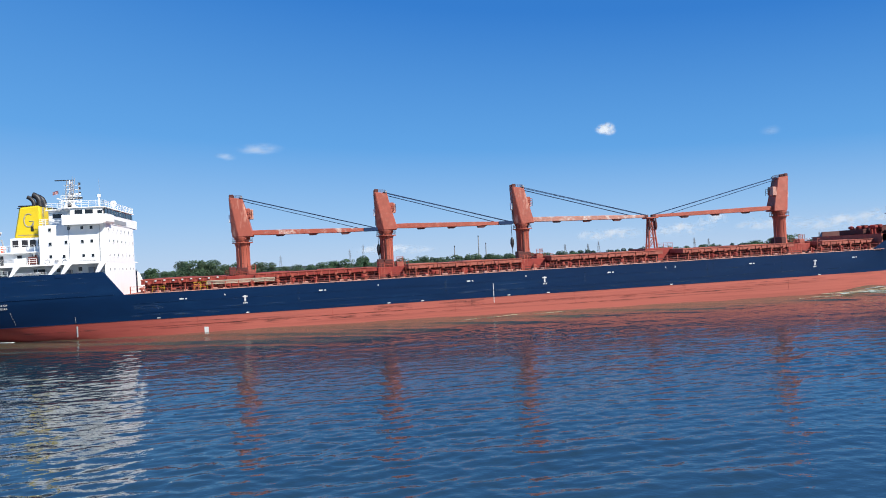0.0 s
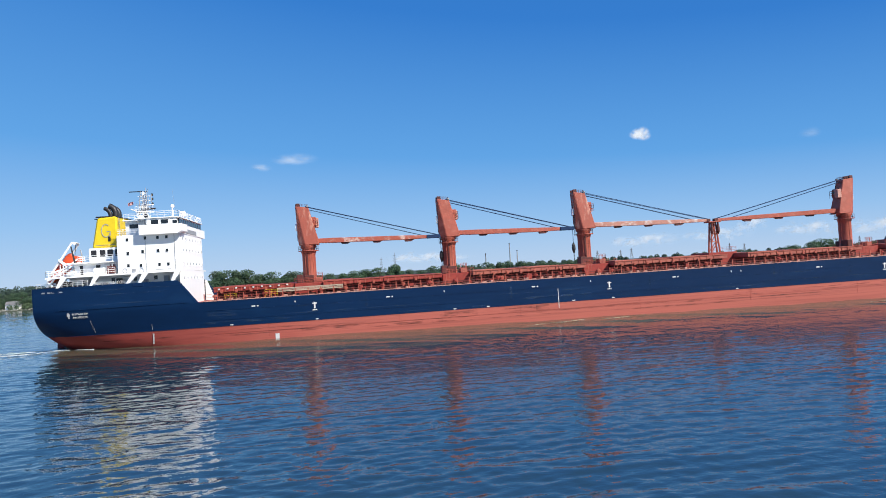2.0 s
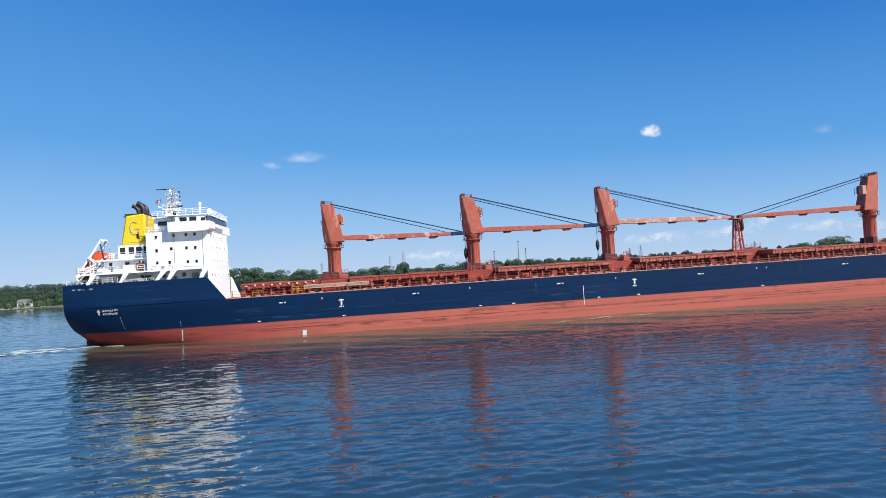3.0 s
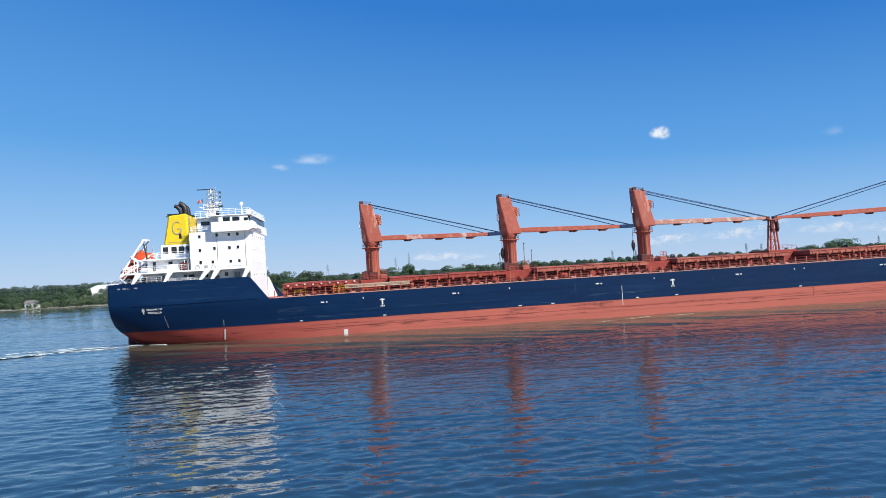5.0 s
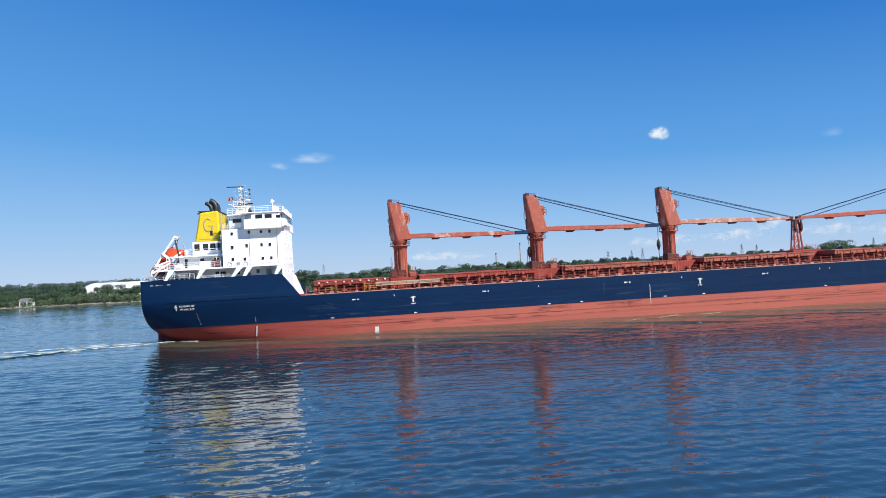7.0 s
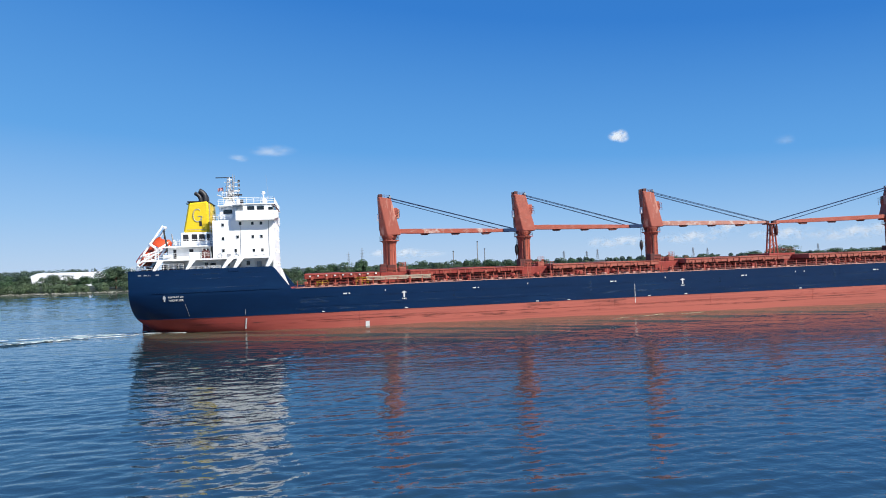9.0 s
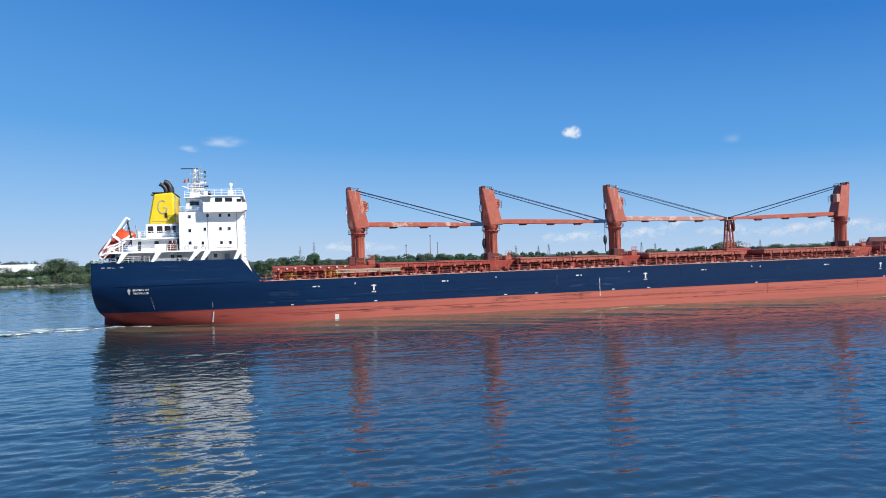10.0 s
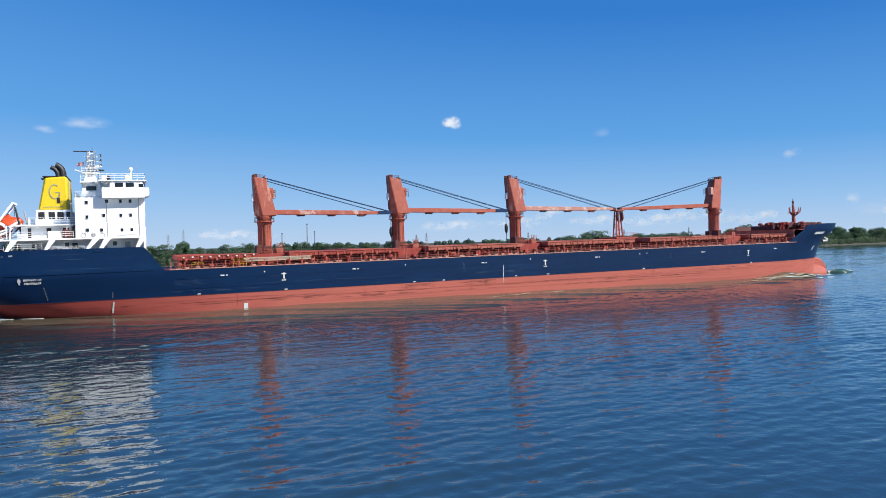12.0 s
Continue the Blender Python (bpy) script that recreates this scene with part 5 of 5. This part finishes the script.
part("monkey_island_rail", railing([(15.2, 2.4, 22.15), (18.0, 2.4, 22.15), (18.0, 0.1, 22.2), (25.0, 0.1, 22.2), (25.0, 20.2, 22.2)], 1.05, 1.1, 0.045), WHITE, bridge)
part("deck_rail", railing([(14.3, 1.4, 19.4), (18.3, 1.4, 19.4)], 1.05, 1.0, 0.035), WHITE, bridge)
part("deck_rail", railing([(14.3, 1.4, 19.4), (14.3, 19.0, 19.4)], 1.05, 1.5, 0.035), WHITE, bridge)
part("tank", make(lathe, [(0.5, 0), (0.5, 0.9), (0.3, 1.1)], (18.6, 4.0, 22.15), 12), WHITE, bridge)
part("searchlight", make(lathe, [(0.3, 0), (0.35, 0.5), (0.2, 0.8)], (19.4, 1.0, 22.2), 10), BLACK, bridge)

# domes, radar mast
for x, y, z, r in ((22.9, 5.5, 24.55, 0.36), (22.3, 17.0, 24.1, 0.62)):
    b = bmesh.new()
    lathe(b, [(0.18, 22.2 - z - 0.0), (0.12, -r), (r * 0.75, -r * 0.7), (r, 0), (r * 0.85, r * 0.5), (r * 0.5, r * 0.87), (0.05, r)], (x, y, z), 16)
    part("satellite_dome", tidy(b), WHITE, bridge, smooth=True)
mast = part("radar_mast", make(tube, [(16.3, HALF, 21.9), (16.3, HALF, 25.5), (16.3, HALF, 28.3)], 0.48, 10, 0.16), WHITE, ship, "white signal mast with radar bars")
part("mast_leg", make(tube, [(15.2, HALF - 1.1, 22.0), (16.2, HALF, 26.0)], 0.22, 6), WHITE, mast)
part("mast_leg", make(tube, [(17.4, HALF - 1.1, 22.0), (16.4, HALF, 26.0)], 0.22, 6), WHITE, mast)
part("mast_leg", make(tube, [(16.3, HALF + 1.6, 22.0), (16.3, HALF, 26.0)], 0.14, 6), WHITE, mast)
part("mast_platform", make(box, 15.0, 17.8, HALF - 1.2, HALF + 1.2, 24.3, 24.45), WHITE, mast)
part("mast_house", make(box, 15.6, 17.2, HALF - 0.9, HALF + 0.9, 22.1, 23.6, bevel=0.08), WHITE, mast)
part("mast_strut", make(tube, [(13.9, HALF, 25.0), (16.2, HALF, 24.2)], 0.1, 6), WHITE, mast)
part("radar_scanner", make(box, 16.8, 18.6, HALF - 1.0, HALF - 0.7, 24.7, 25.0, bevel=0.05), BLACK, mast)
part("platform_rail", railing([(15.0, HALF - 1.2, 24.45), (17.8, HALF - 1.2, 24.45), (17.8, HALF + 1.2, 24.45)], 0.9, 0.7, 0.035), WHITE, mast)
part("radar_bar", make(box, 13.7, 17.0, HALF - 0.12, HALF + 0.12, 28.2, 28.36, bevel=0.04), BLACK, mast)
for x, lean in ((15.55, 0.45), (17.1, -0.15)):
    part("mast_post", make(tube, [(x, HALF - 0.7, 24.4), (x + lean, HALF - 0.7, 28.2)], 0.10, 6), GREY, mast)
for k in range(7):
    part("rung", make(tube, [(15.6 + 0.06 * k, HALF - 0.7, 24.9 + 0.5 * k), (17.05, HALF - 0.7, 24.9 + 0.5 * k + (0.25 if k % 2 else -0.1))], 0.06, 5), GREY if k % 3 else WHITE, mast)
part("mast_locker", make(box, 16.0, 16.8, HALF - 0.9, HALF - 0.4, 24.6, 25.5, bevel=0.08), GREY, mast)
part("radar_bar", make(box, 16.2, 18.2, HALF - 0.6, HALF - 0.3, 25.5, 25.75, bevel=0.04), WHITE, mast)
for x, z0, z1 in ((17.3, 24.4, 28.6), (17.9, 24.4, 27.6), (15.2, 24.4, 26.0), (16.9, 26.0, 28.9)):
    part("aerial", make(tube, [(x, HALF - 0.6, z0), (x, HALF - 0.6, z1)], 0.05, 5), GREY, mast)
for z in (25.6, 26.5, 27.3):
    part("yard", make(tube, [(15.4, HALF - 0.4, z), (18.1, HALF - 0.4, z)], 0.06, 5), WHITE, mast)
    part("signal_lamp", make(lathe, [(0.2, 0), (0.2, 0.45)], (18.0, HALF - 0.4, z), 8), BLACK, mast)
    part("signal_lamp", make(lathe, [(0.16, 0), (0.16, 0.4)], (17.0, HALF - 0.8, z - 0.3), 8), GREY, mast)
part("whip_aerial", make(tube, [(24.0, 3.0, 22.2), (23.6, 3.0, 27.5)], 0.03, 4, 0.012), GREY, bridge)

# ---- funnel, casing and stern decks ----
part("engine_casing", make(box, 8.2, 13.4, 5.2, 17.5, 12.7, 17.65, bevel=0.06), WHITE, ship)
# solid black blocks stand in for the dark inside the casing openings
for x in (9.05, 10.55, 11.85, 13.0):
    w = 0.95 if x < 12.5 else 0.6
    part("casing_opening", make(box, x - w / 2, x + w / 2, 5.12, 5.25, 16.1, 17.3, bevel=0.04), BLACK, ship)
bm = bmesh.new()
fo = [(8.5, 17.65), (13.0, 17.65), (12.95, 23.35), (9.55, 23.05)]
ring = [bm.verts.new((x, 6.0, z)) for x, z in fo] + [bm.verts.new((x, 16.5, z)) for x, z in fo]
for f in ((0, 1, 2, 3), (7, 6, 5, 4), (0, 4, 5, 1), (1, 5, 6, 2), (2, 6, 7, 3), (3, 7, 4, 0)):
    bm.faces.new([ring[i] for i in f])
funnel = part("funnel", tidy(bm, 0.28), YELLOW, ship, "yellow funnel with a thin dark ring emblem")
part("funnel_top", make(box, 9.3, 13.0, 6.3, 16.2, 23.2, 23.42, bevel=0.04), BLACK, funnel)
part("funnel_flap", make(box, 9.0, 9.6, 6.6, 9.0, 22.95, 23.05), BLACK, funnel)
for x, y, r, h in ((12.2, 8.2, 0.52, 2.0), (11.5, 7.6, 0.36, 1.55), (12.2, 10.4, 0.45, 1.9)):
    arc = [(x, y, 23.3)] + [(x - (1 - math.cos(a)) * 1.5, y, 23.3 + h - 1.2 + math.sin(a) * 1.4) for a in np.linspace(0, 1.25, 8)]
    part("exhaust_pipe", make(tube, arc, r, 12), BLACK, funnel, smooth=True)
bm = bmesh.new()
cx, cz = 11.05, 20.75
arc = [(cx + 0.75 * math.cos(a), 5.96, cz + 1.15 * math.sin(a)) for a in np.linspace(0.9, 5.9, 22)]
tube(bm, arc, 0.085, 5)
tube(bm, [(cx + 0.1, 5.96, cz - 0.15), (cx + 0.8, 5.96, cz - 0.15), (cx + 0.7, 5.96, cz - 0.9)], 0.08, 5)
part("emblem", tidy(bm), GREY, funnel)
part("funnel_door", make(box, 11.35, 11.8, 5.9, 6.02, 18.8, 19.7, bevel=0.04), BLACK, funnel)
part("funnel_band", make(box, 9.2, 12.4, 5.93, 6.02, 18.15, 18.22), GREY, funnel)
part("ladder", railing([(13.05, 7.0, 17.7), (13.05, 7.5, 17.7)], 5.4, 0.5, 0.04), GREY, funnel)

part("funnel_deck", make(box, 5.0, 14.3, 2.2, 21.5, 14.95, 15.15), WHITE, ship)
part("deck_rail", railing([(14.2, 2.3, 15.15), (7.3, 2.3, 15.15), (7.3, 20, 15.15)], 1.1, 1.1, 0.04), WHITE, ship)
part("deck_rail", railing([(14.0, 0.3, 12.78), (2.7, 0.3, 12.78), (2.7, 20, 12.78)], 1.1, 1.1, 0.04), WHITE, ship)
part("stern_rail", railing([(0.3, 2.2, 10.9), (4.0, 1.0, 10.9)], 0.9, 0.9, 0.04), WHITE, ship)
part("stern_house", make(box, 6.2, 13.5, 3.6, 19.8, 12.78, 14.95), WHITE, ship)
# doorways are solid dark blocks, the unlit interior put into their colour
for x, w in ((7.4, 0.5), (10.2, 0.7), (12.7, 0.9)):
    part("doorway", make(box, x - w / 2, x + w / 2, 3.5, 3.65, 13.0, 14.6, bevel=0.03), DARKOX if x > 12 else BLACK, ship)
part("locker", make(box, 12.3, 13.6, 1.2, 2.0, 12.9, 14.2, bevel=0.08), DARKOX, ship)
part("locker", make(box, 10.2, 12.0, 0.9, 1.8, 12.9, 14.0, bevel=0.08), WHITE, ship)
part("raft_canister", make(tube, [(6.0, 1.2, 13.3), (7.3, 1.2, 13.3)], 0.38, 12), WHITE, ship)
for x in (4.3, 4.8, 12.9, 13.4):
    part("post", make(tube, [(x, 2.4, 12.8), (x, 2.4, 15.0)], 0.07, 6), WHITE, ship)
part("stores_crane", make(tube, [(6.2, 5.0, 12.8), (5.8, 5.0, 15.5), (5.3, 5.0, 18.2)], 0.20, 8, 0.13), BLACK, ship)
part("casing_rail", railing([(13.4, 4.6, 17.65), (14.3, 4.6, 17.65)], 1.0, 0.5, 0.04), WHITE, ship)
part("vent_cluster", make(box, 13.3, 14.3, 4.5, 9.0, 15.2, 17.2, bevel=0.1), GREY, ship)
for x in (8.4, 2.4):
    part("mooring_winch", make(lathe, [(0.7, 0), (0.7, 0.15), (0.4, 0.2), (0.4, 0.9), (0.7, 0.95), (0.7, 1.1)], (x, 3.2, 10.05), 14), DARKOX, ship)

# free-fall boat frame
frame_ob = part("davit", make(tube, [(0.2, 7.2, 11.0), (0.3, 7.2, 12.6), (4.7, 7.2, 19.0), (5.3, 7.2, 18.6)], 0.20, 8), WHITE, ship, "white sloping launching frame over the stern")
part("davit_arm", make(tube, [(0.3, 10.6, 11.0), (0.4, 10.6, 12.6), (4.7, 10.6, 19.0)], 0.20, 8), WHITE, frame_ob)
part("davit_arm", make(tube, [(4.7, 7.2, 19.0), (4.7, 10.6, 19.0)], 0.18, 8), WHITE, frame_ob)
part("davit_arm", make(tube, [(0.6, 6.9, 12.4), (3.2, 6.9, 13.9), (6.0, 6.9, 15.4)], 0.17, 8), WHITE, frame_ob)
part("davit_arm", make(tube, [(1.2, 6.9, 10.5), (3.6, 6.9, 12.6), (5.2, 6.9, 14.9)], 0.18, 8), WHITE, frame_ob)
part("davit_arm", make(tube, [(2.4, 6.9, 16.0), (4.6, 6.9, 14.6)], 0.14, 8), WHITE, frame_ob)
part("davit_arm", make(tube, [(0.4, 6.9, 12.0), (1.5, 6.9, 10.9), (2.6, 6.9, 10.9), (3.0, 6.9, 12.6)], 0.16, 8), WHITE, frame_ob)
part("boat_crane_post", make(tube, [(6.9, 6.4, 12.7), (6.8, 6.4, 15.5), (6.4, 6.4, 17.6)], 0.17, 8, 0.10), GREY, frame_ob)
part("davit_arm", make(tube, [(2.5, 6.75, 15.8), (3.95, 6.75, 14.6)], 0.13, 8), WHITE, frame_ob)
part("davit_arm", make(tube, [(0.9, 6.75, 13.6), (3.95, 6.75, 14.6), (5.7, 6.75, 16.0)], 0.14, 8), WHITE, frame_ob)
part("davit_arm", make(tube, [(0.4, 6.7, 11.2), (1.6, 6.7, 12.6), (3.6, 6.7, 13.1), (5.4, 6.7, 13.4)], 0.15, 8), WHITE, frame_ob)
part("winch", make(tube, [(2.4, 7.0, 11.7), (2.4, 9.0, 11.7)], 0.75, 14), DARKOX, frame_ob, "dark rusty boat winch drum")
part("fall_wire", make(tube, [(4.9, 8.5, 18.8), (4.7, 8.5, 16.8)], 0.05, 5), BLACK, frame_ob)
part("winch", make(lathe, [(0.7, 0), (0.7, 1.2)], (2.2, 8.0, 10.3), 12), YELLOW, frame_ob)


def lifeboat():
    root = tagged(new("lifeboat"), "orange enclosed lifeboat resting in its white stern frame", "lifeboat")
    bm = bmesh.new()
    L = 7.0
    rings = []
    for i in range(15):
        s = i / 14
        k = math.sin(math.pi * min(1.0, 0.12 + s * 0.80)) ** 0.55 if s < 0.99 else 0.35
        h = 0.85 + 0.35 * math.sin(math.pi * s) + (0.45 if 0.6 < s < 0.9 else 0)
        rings.append([bm.verts.new(((s - 0.5) * L, 1.5 * k * math.cos(a), (h + 0.35 if math.sin(a) > 0 else 1.35) * k * math.sin(a))) for a in np.linspace(0, math.tau, 16, endpoint=False)])
    for p, q in zip(rings, rings[1:]):
        for j in range(16):
            bm.faces.new((p[j], p[(j + 1) % 16], q[(j + 1) % 16], q[j]))
    bm.faces.new(rings[0][::-1])
    bm.faces.new(rings[-1])
    part("shell", tidy(bm), ORANGE, root, smooth=True)
    part("conning_hatch", make(box, 1.2, 2.5, -0.55, 0.55, 1.1, 1.9, bevel=0.15), ORANGE, root)
    for x in (-1.4, -0.2, 1.0):
        part("porthole", make(box, x - 0.16, x + 0.16, -1.42, -1.24, 0.3, 0.55, bevel=0.03), GLASS, root)
    part("fender_strip", make(tube, [(-3.0, -1.15, 0.0), (-1.5, -1.42, 0.0), (1.5, -1.42, 0.0), (3.0, -1.15, 0.0)], 0.07, 6), WHITE, root)
    return root


boat = lifeboat()
BOAT_SEAT = Matrix.Translation((2.9, 8.9, 14.3)) @ Matrix.Rotation(radians(-35), 4, "Y")

# small flag at the mast
flag_bm = bmesh.new()
vs = [flag_bm.verts.new((14.5 + 1.0 * i / 8, 8.0 + 0.12 * math.sin(i * 1.3), 25.2 + j * 0.6 + 0.2 * i / 8)) for i in range(9) for j in (0, 1)]
for i in range(8):
    flag_bm.faces.new((vs[2 * i], vs[2 * i + 2], vs[2 * i + 3], vs[2 * i + 1]))
bmesh.ops.solidify(flag_bm, geom=flag_bm.faces[:], thickness=0.03)
FLAGRED = material("red_white_flag_cloth", (0.66, 0.42, 0.42), 0.8, grain=0.1, scale=2, stain=0.95, stain_colour=(0.42, 0.05, 0.06), stain_scale=2.2)
part("flag", flag_bm, FLAGRED, mast, "small red and white flag")


# ---- foam of the ship's waves ----
def swell_shape(x):
    """Inner edge and reach of the swell beside the hull."""
    reach = np.interp(x, [0, 10, 30, 53, 72, 92, 106, 130, 150, 175, 186], [12, 22, 30, 38, 30, 22, 18, 20, 17, 10, 6])
    return side_y(x, 0.0) + 0.4, float(reach + 1.4 * math.sin(0.21 * x) + 0.8 * math.sin(0.57 * x + 1))


def swell_height(x, y):
    inner, reach = swell_shape(x)
    q = np.clip((inner - y) / reach, 0, 1)
    rise = np.interp(x, [8, 22, 32, 44], [0.12, 0.02, 0.02, 0.30]) * (1 - q ** 3) - 0.14 * q ** 4 + 1.15 * math.exp(-((x - 173) / 9.0) ** 2) * (1 - q) ** 2.4
    swell = 0.095 * np.sin(0.26 * x + 0.62 * y) + 0.045 * np.sin(0.62 * x + 1.15 * y + 1) + 0.012 * np.sin(0.4 * x - 1.9 * y)
    return rise + swell * np.interp(q, [0, 0.2, 0.7, 1], [0.5, 1, 1, 0.2])


def hull_swell():
    """Smooth olive-tinted water along the hull: low swells that spread outwards and aft, and sink into the river."""
    bm = bmesh.new()
    uv = bm.loops.layers.uv.new("uv")
    across = 44
    rows = []
    for x in np.arange(0.5, 186, 0.6):
        inner, reach = swell_shape(x)
        q = np.linspace(0, 1, across + 1)
        y = inner - q * reach
        z = swell_height(x, y) + waves(np.full_like(y, x), y + 131.0) * (0.30 + 0.60 * q ** 2)
        rows.append([bm.verts.new((x, b, c)) for b, c in zip(y, z)])
    for p, q in zip(rows, rows[1:]):
        for j in range(across):
            f = bm.faces.new((p[j], p[j + 1], q[j + 1], q[j]))
            for loop, v in zip(f.loops, (j, j + 1, j + 1, j)):
                loop[uv].uv = (v / across, 0.5)
    bmesh.ops.recalc_face_normals(bm, faces=bm.faces[:])
    return bm


def foam_strip(points, width):
    """A low ribbon of foam along points on the water, thinning out at its edges."""
    bm = bmesh.new()
    uv = bm.loops.layers.uv.new("uv")
    n = len(points)
    rows = []
    for i, (x, y) in enumerate(points):
        w = width * math.sin(math.pi * (i + 0.6) / (n + 0.2)) ** 0.5
        base = max(0.10, float(swell_height(x, y)) + 0.06) if 0 < x < 186 else 0.10
        rows.append([bm.verts.new((x, y + w * k / 2, base + 0.20 * max(0, 1 - abs(k)))) for k in (-1, -0.4, 0.4, 1)])
    for i, (p, q) in enumerate(zip(rows, rows[1:])):
        for j in range(3):
            f = bm.faces.new((p[j], q[j], q[j + 1], p[j + 1]))
            v = (0.12, 0.38, 0.62, 0.88)
            for loop, t in zip(f.loops, ((0.5, v[j]), (0.5, v[j]), (0.5, v[j + 1]), (0.5, v[j + 1]))):
                loop[uv].uv = t
    return bm


def ridge(points, width, height):
    """A long low swell of water along points."""
    bm = bmesh.new()
    rows = []
    n = len(points)
    for i, (x, y) in enumerate(points):
        k = math.sin(math.pi * (i + 0.5) / n) ** 0.6
        rows.append([bm.verts.new((x + w * width * 0.75, y + w * width * 0.6, height * k * math.cos(w * math.pi / 2) ** 2 - 0.28 + 0.05 * math.sin(i * 1.7 + w * 2))) for w in np.linspace(-1, 1, 9)])
    for p, q in zip(rows, rows[1:]):
        for j in range(8):
            bm.faces.new((p[j], q[j], q[j + 1], p[j + 1]))
    return tidy(bm)


wash = tagged(new("ship_wash"), "white foam and wash along the moving hull", "wake")
for pts, w in (([(x, side_y(x, 0.6) - 0.5) for x in np.linspace(2, 9, 8)], 0.9),
               ([(3 - d, side_y(2, 0.6) - 0.5 - 0.22 * d + 0.3 * math.sin(d)) for d in np.linspace(0, 16, 24)], 1.3),
               ([(2 - 1.7 * d, 9.0 - d + 1.0 * math.sin(d * 0.37) + 0.6 * math.sin(d * 1.1 + 1)) for d in np.linspace(-5, 28, 64)], 4.4),
               ([(x, -0.4 - (176 - x) * 0.12) for x in np.linspace(166, 176, 12)], 1.6),
               ([(x, 0.2 - (185 - x) * 0.12) for x in np.linspace(175, 186, 10)], 2.2),
               ([(x, -4.6 - (186 - x) * 0.1) for x in np.linspace(166, 184, 8)], 1.2),
               ([(x, -2.6 - (172 - x) * 0.18 + 0.3 * math.sin(x)) for x in np.linspace(158, 171, 12)], 1.3),
               ([(x, -2.2 - (180 - x) * 0.16) for x in np.linspace(168, 179, 9)], 1.0),
               ([(x, -1.2 - (188 - x) * 0.10) for x in np.linspace(180, 189, 9)], 1.3),
               ([(x, -6.4 - (182 - x) * 0.08) for x in np.linspace(174, 183, 8)], 0.8),
               ([(6 - 1.5 * d, 4.6 - 0.5 * d + 0.5 * math.sin(d * 0.9)) for d in np.linspace(0, 12, 24)], 1.5),
               ([(-10 - 1.6 * d, -2.0 - 0.8 * d + 0.6 * math.sin(d * 0.8)) for d in np.linspace(0, 14, 24)], 1.7),
               ([(-6 - 1.5 * d, 7.5 - 0.45 * d + 0.5 * math.sin(d * 0.6)) for d in np.linspace(0, 20, 30)], 1.1)):
    part("foam", foam_strip(pts, w), WAKE if w > 4 or pts[0][0] > 150 else FOAM, wash)
for pts, w in (([(x, side_y(x, 0.6) - 1.6 - (184 - x) * 0.05 + 0.3 * math.sin(x * 0.9)) for x in np.linspace(158, 184, 26)], 3.4),
               ([(x, side_y(x, 0.6) - 4.2 - (178 - x) * 0.10 + 0.4 * math.sin(x * 0.7)) for x in np.linspace(150, 178, 26)], 2.0),
               ([(x, -5.0 - (100 - x) * 0.22 + 0.4 * math.sin(x * 0.8)) for x in np.linspace(84, 108, 22)], 1.0)):
    part("silt_streak", foam_strip(pts, w), SILT, wash, "tan silty streak of broken water")


def mound(scale, lift):
    bm = bmesh.new()
    uv = bm.loops.layers.uv.new("uv")
    rings = []
    for i in range(15):
        s = i / 14
        rad = 2.6 * scale * math.sin(math.pi * (0.06 + 0.92 * s)) ** 0.8
        top = 1.25 * scale * math.sin(math.pi * (0.20 + 0.79 * s)) ** 1.2
        rings.append([bm.verts.new((198.5 + 10.0 * s, 10.0 - 1.0 * s + rad * math.cos(a), -0.25 + lift + top * math.sin(a))) for a in np.linspace(0, math.pi, 13)])
    for p, q in zip(rings, rings[1:]):
        for j in range(12):
            f = bm.faces.new((p[j], p[j + 1], q[j + 1], q[j]))
            for loop in f.loops:
                loop[uv].uv = (0.5, 0.5)
    return tidy(bm)


part("stern_wave", ridge([(4 - 1.7 * d + 0.8 * math.sin(d * 0.6), 7.2 - d + 0.9 * math.sin(d * 0.37)) for d in np.linspace(-2, 34, 40)], 3.6, 0.46), WATER, wash, "long low stern wave spreading from the hull", True)
part("stern_wave", ridge([(-6 - 1.4 * d, 1.0 - d + 0.9 * math.sin(d * 0.5)) for d in np.linspace(-2, 34, 40)], 3.0, 0.42), WATER, wash, smooth=True)


part("hull_wave", hull_swell(), HULLSIDE, wash, "smooth olive brown swell beside the hull", True)
part("bow_wave", mound(1.0, 0.0), GREENWAVE, wash, "smooth hump of water pushed up by the bow", True)
part("foam", mound(1.03, 0.02), FROTH, wash, "thin greenish froth over the bow wave", True)


# ---- what moves ----
def motions():
    def berth(t):
        return Matrix.Translation((SHIP_X + SPEED * t, SHIP_Y, 0)) @ Matrix.Rotation(radians(-TRIM), 4, "Y")

    walk(ship, [(t, berth(t)) for t in (0.0, 6.0, 12.0)])
    walk(boat, [(t, berth(t) @ BOAT_SEAT) for t in (0.0, 6.0, 12.0)])
    walk(wash, [(t, Matrix.Translation((SHIP_X + SPEED * t, SHIP_Y, LEVEL))) for t in (0.0, 6.0, 12.0)])
    walk(water, [(0.0, pose(0, 0, LEVEL)), (12.0, pose(-3.0, -7.0, LEVEL))])
    for ob, az, el, dist in clouds:
        rows = []
        for t in (0.0, 12.0):
            a, e = radians(az) + DRIFT * t, radians(el)
            rows.append((t, pose(dist * math.sin(a), dist * math.cos(a), EYE.z + dist * math.tan(e), 0, 0, -math.degrees(a))))
        walk(ob, rows)


motions()
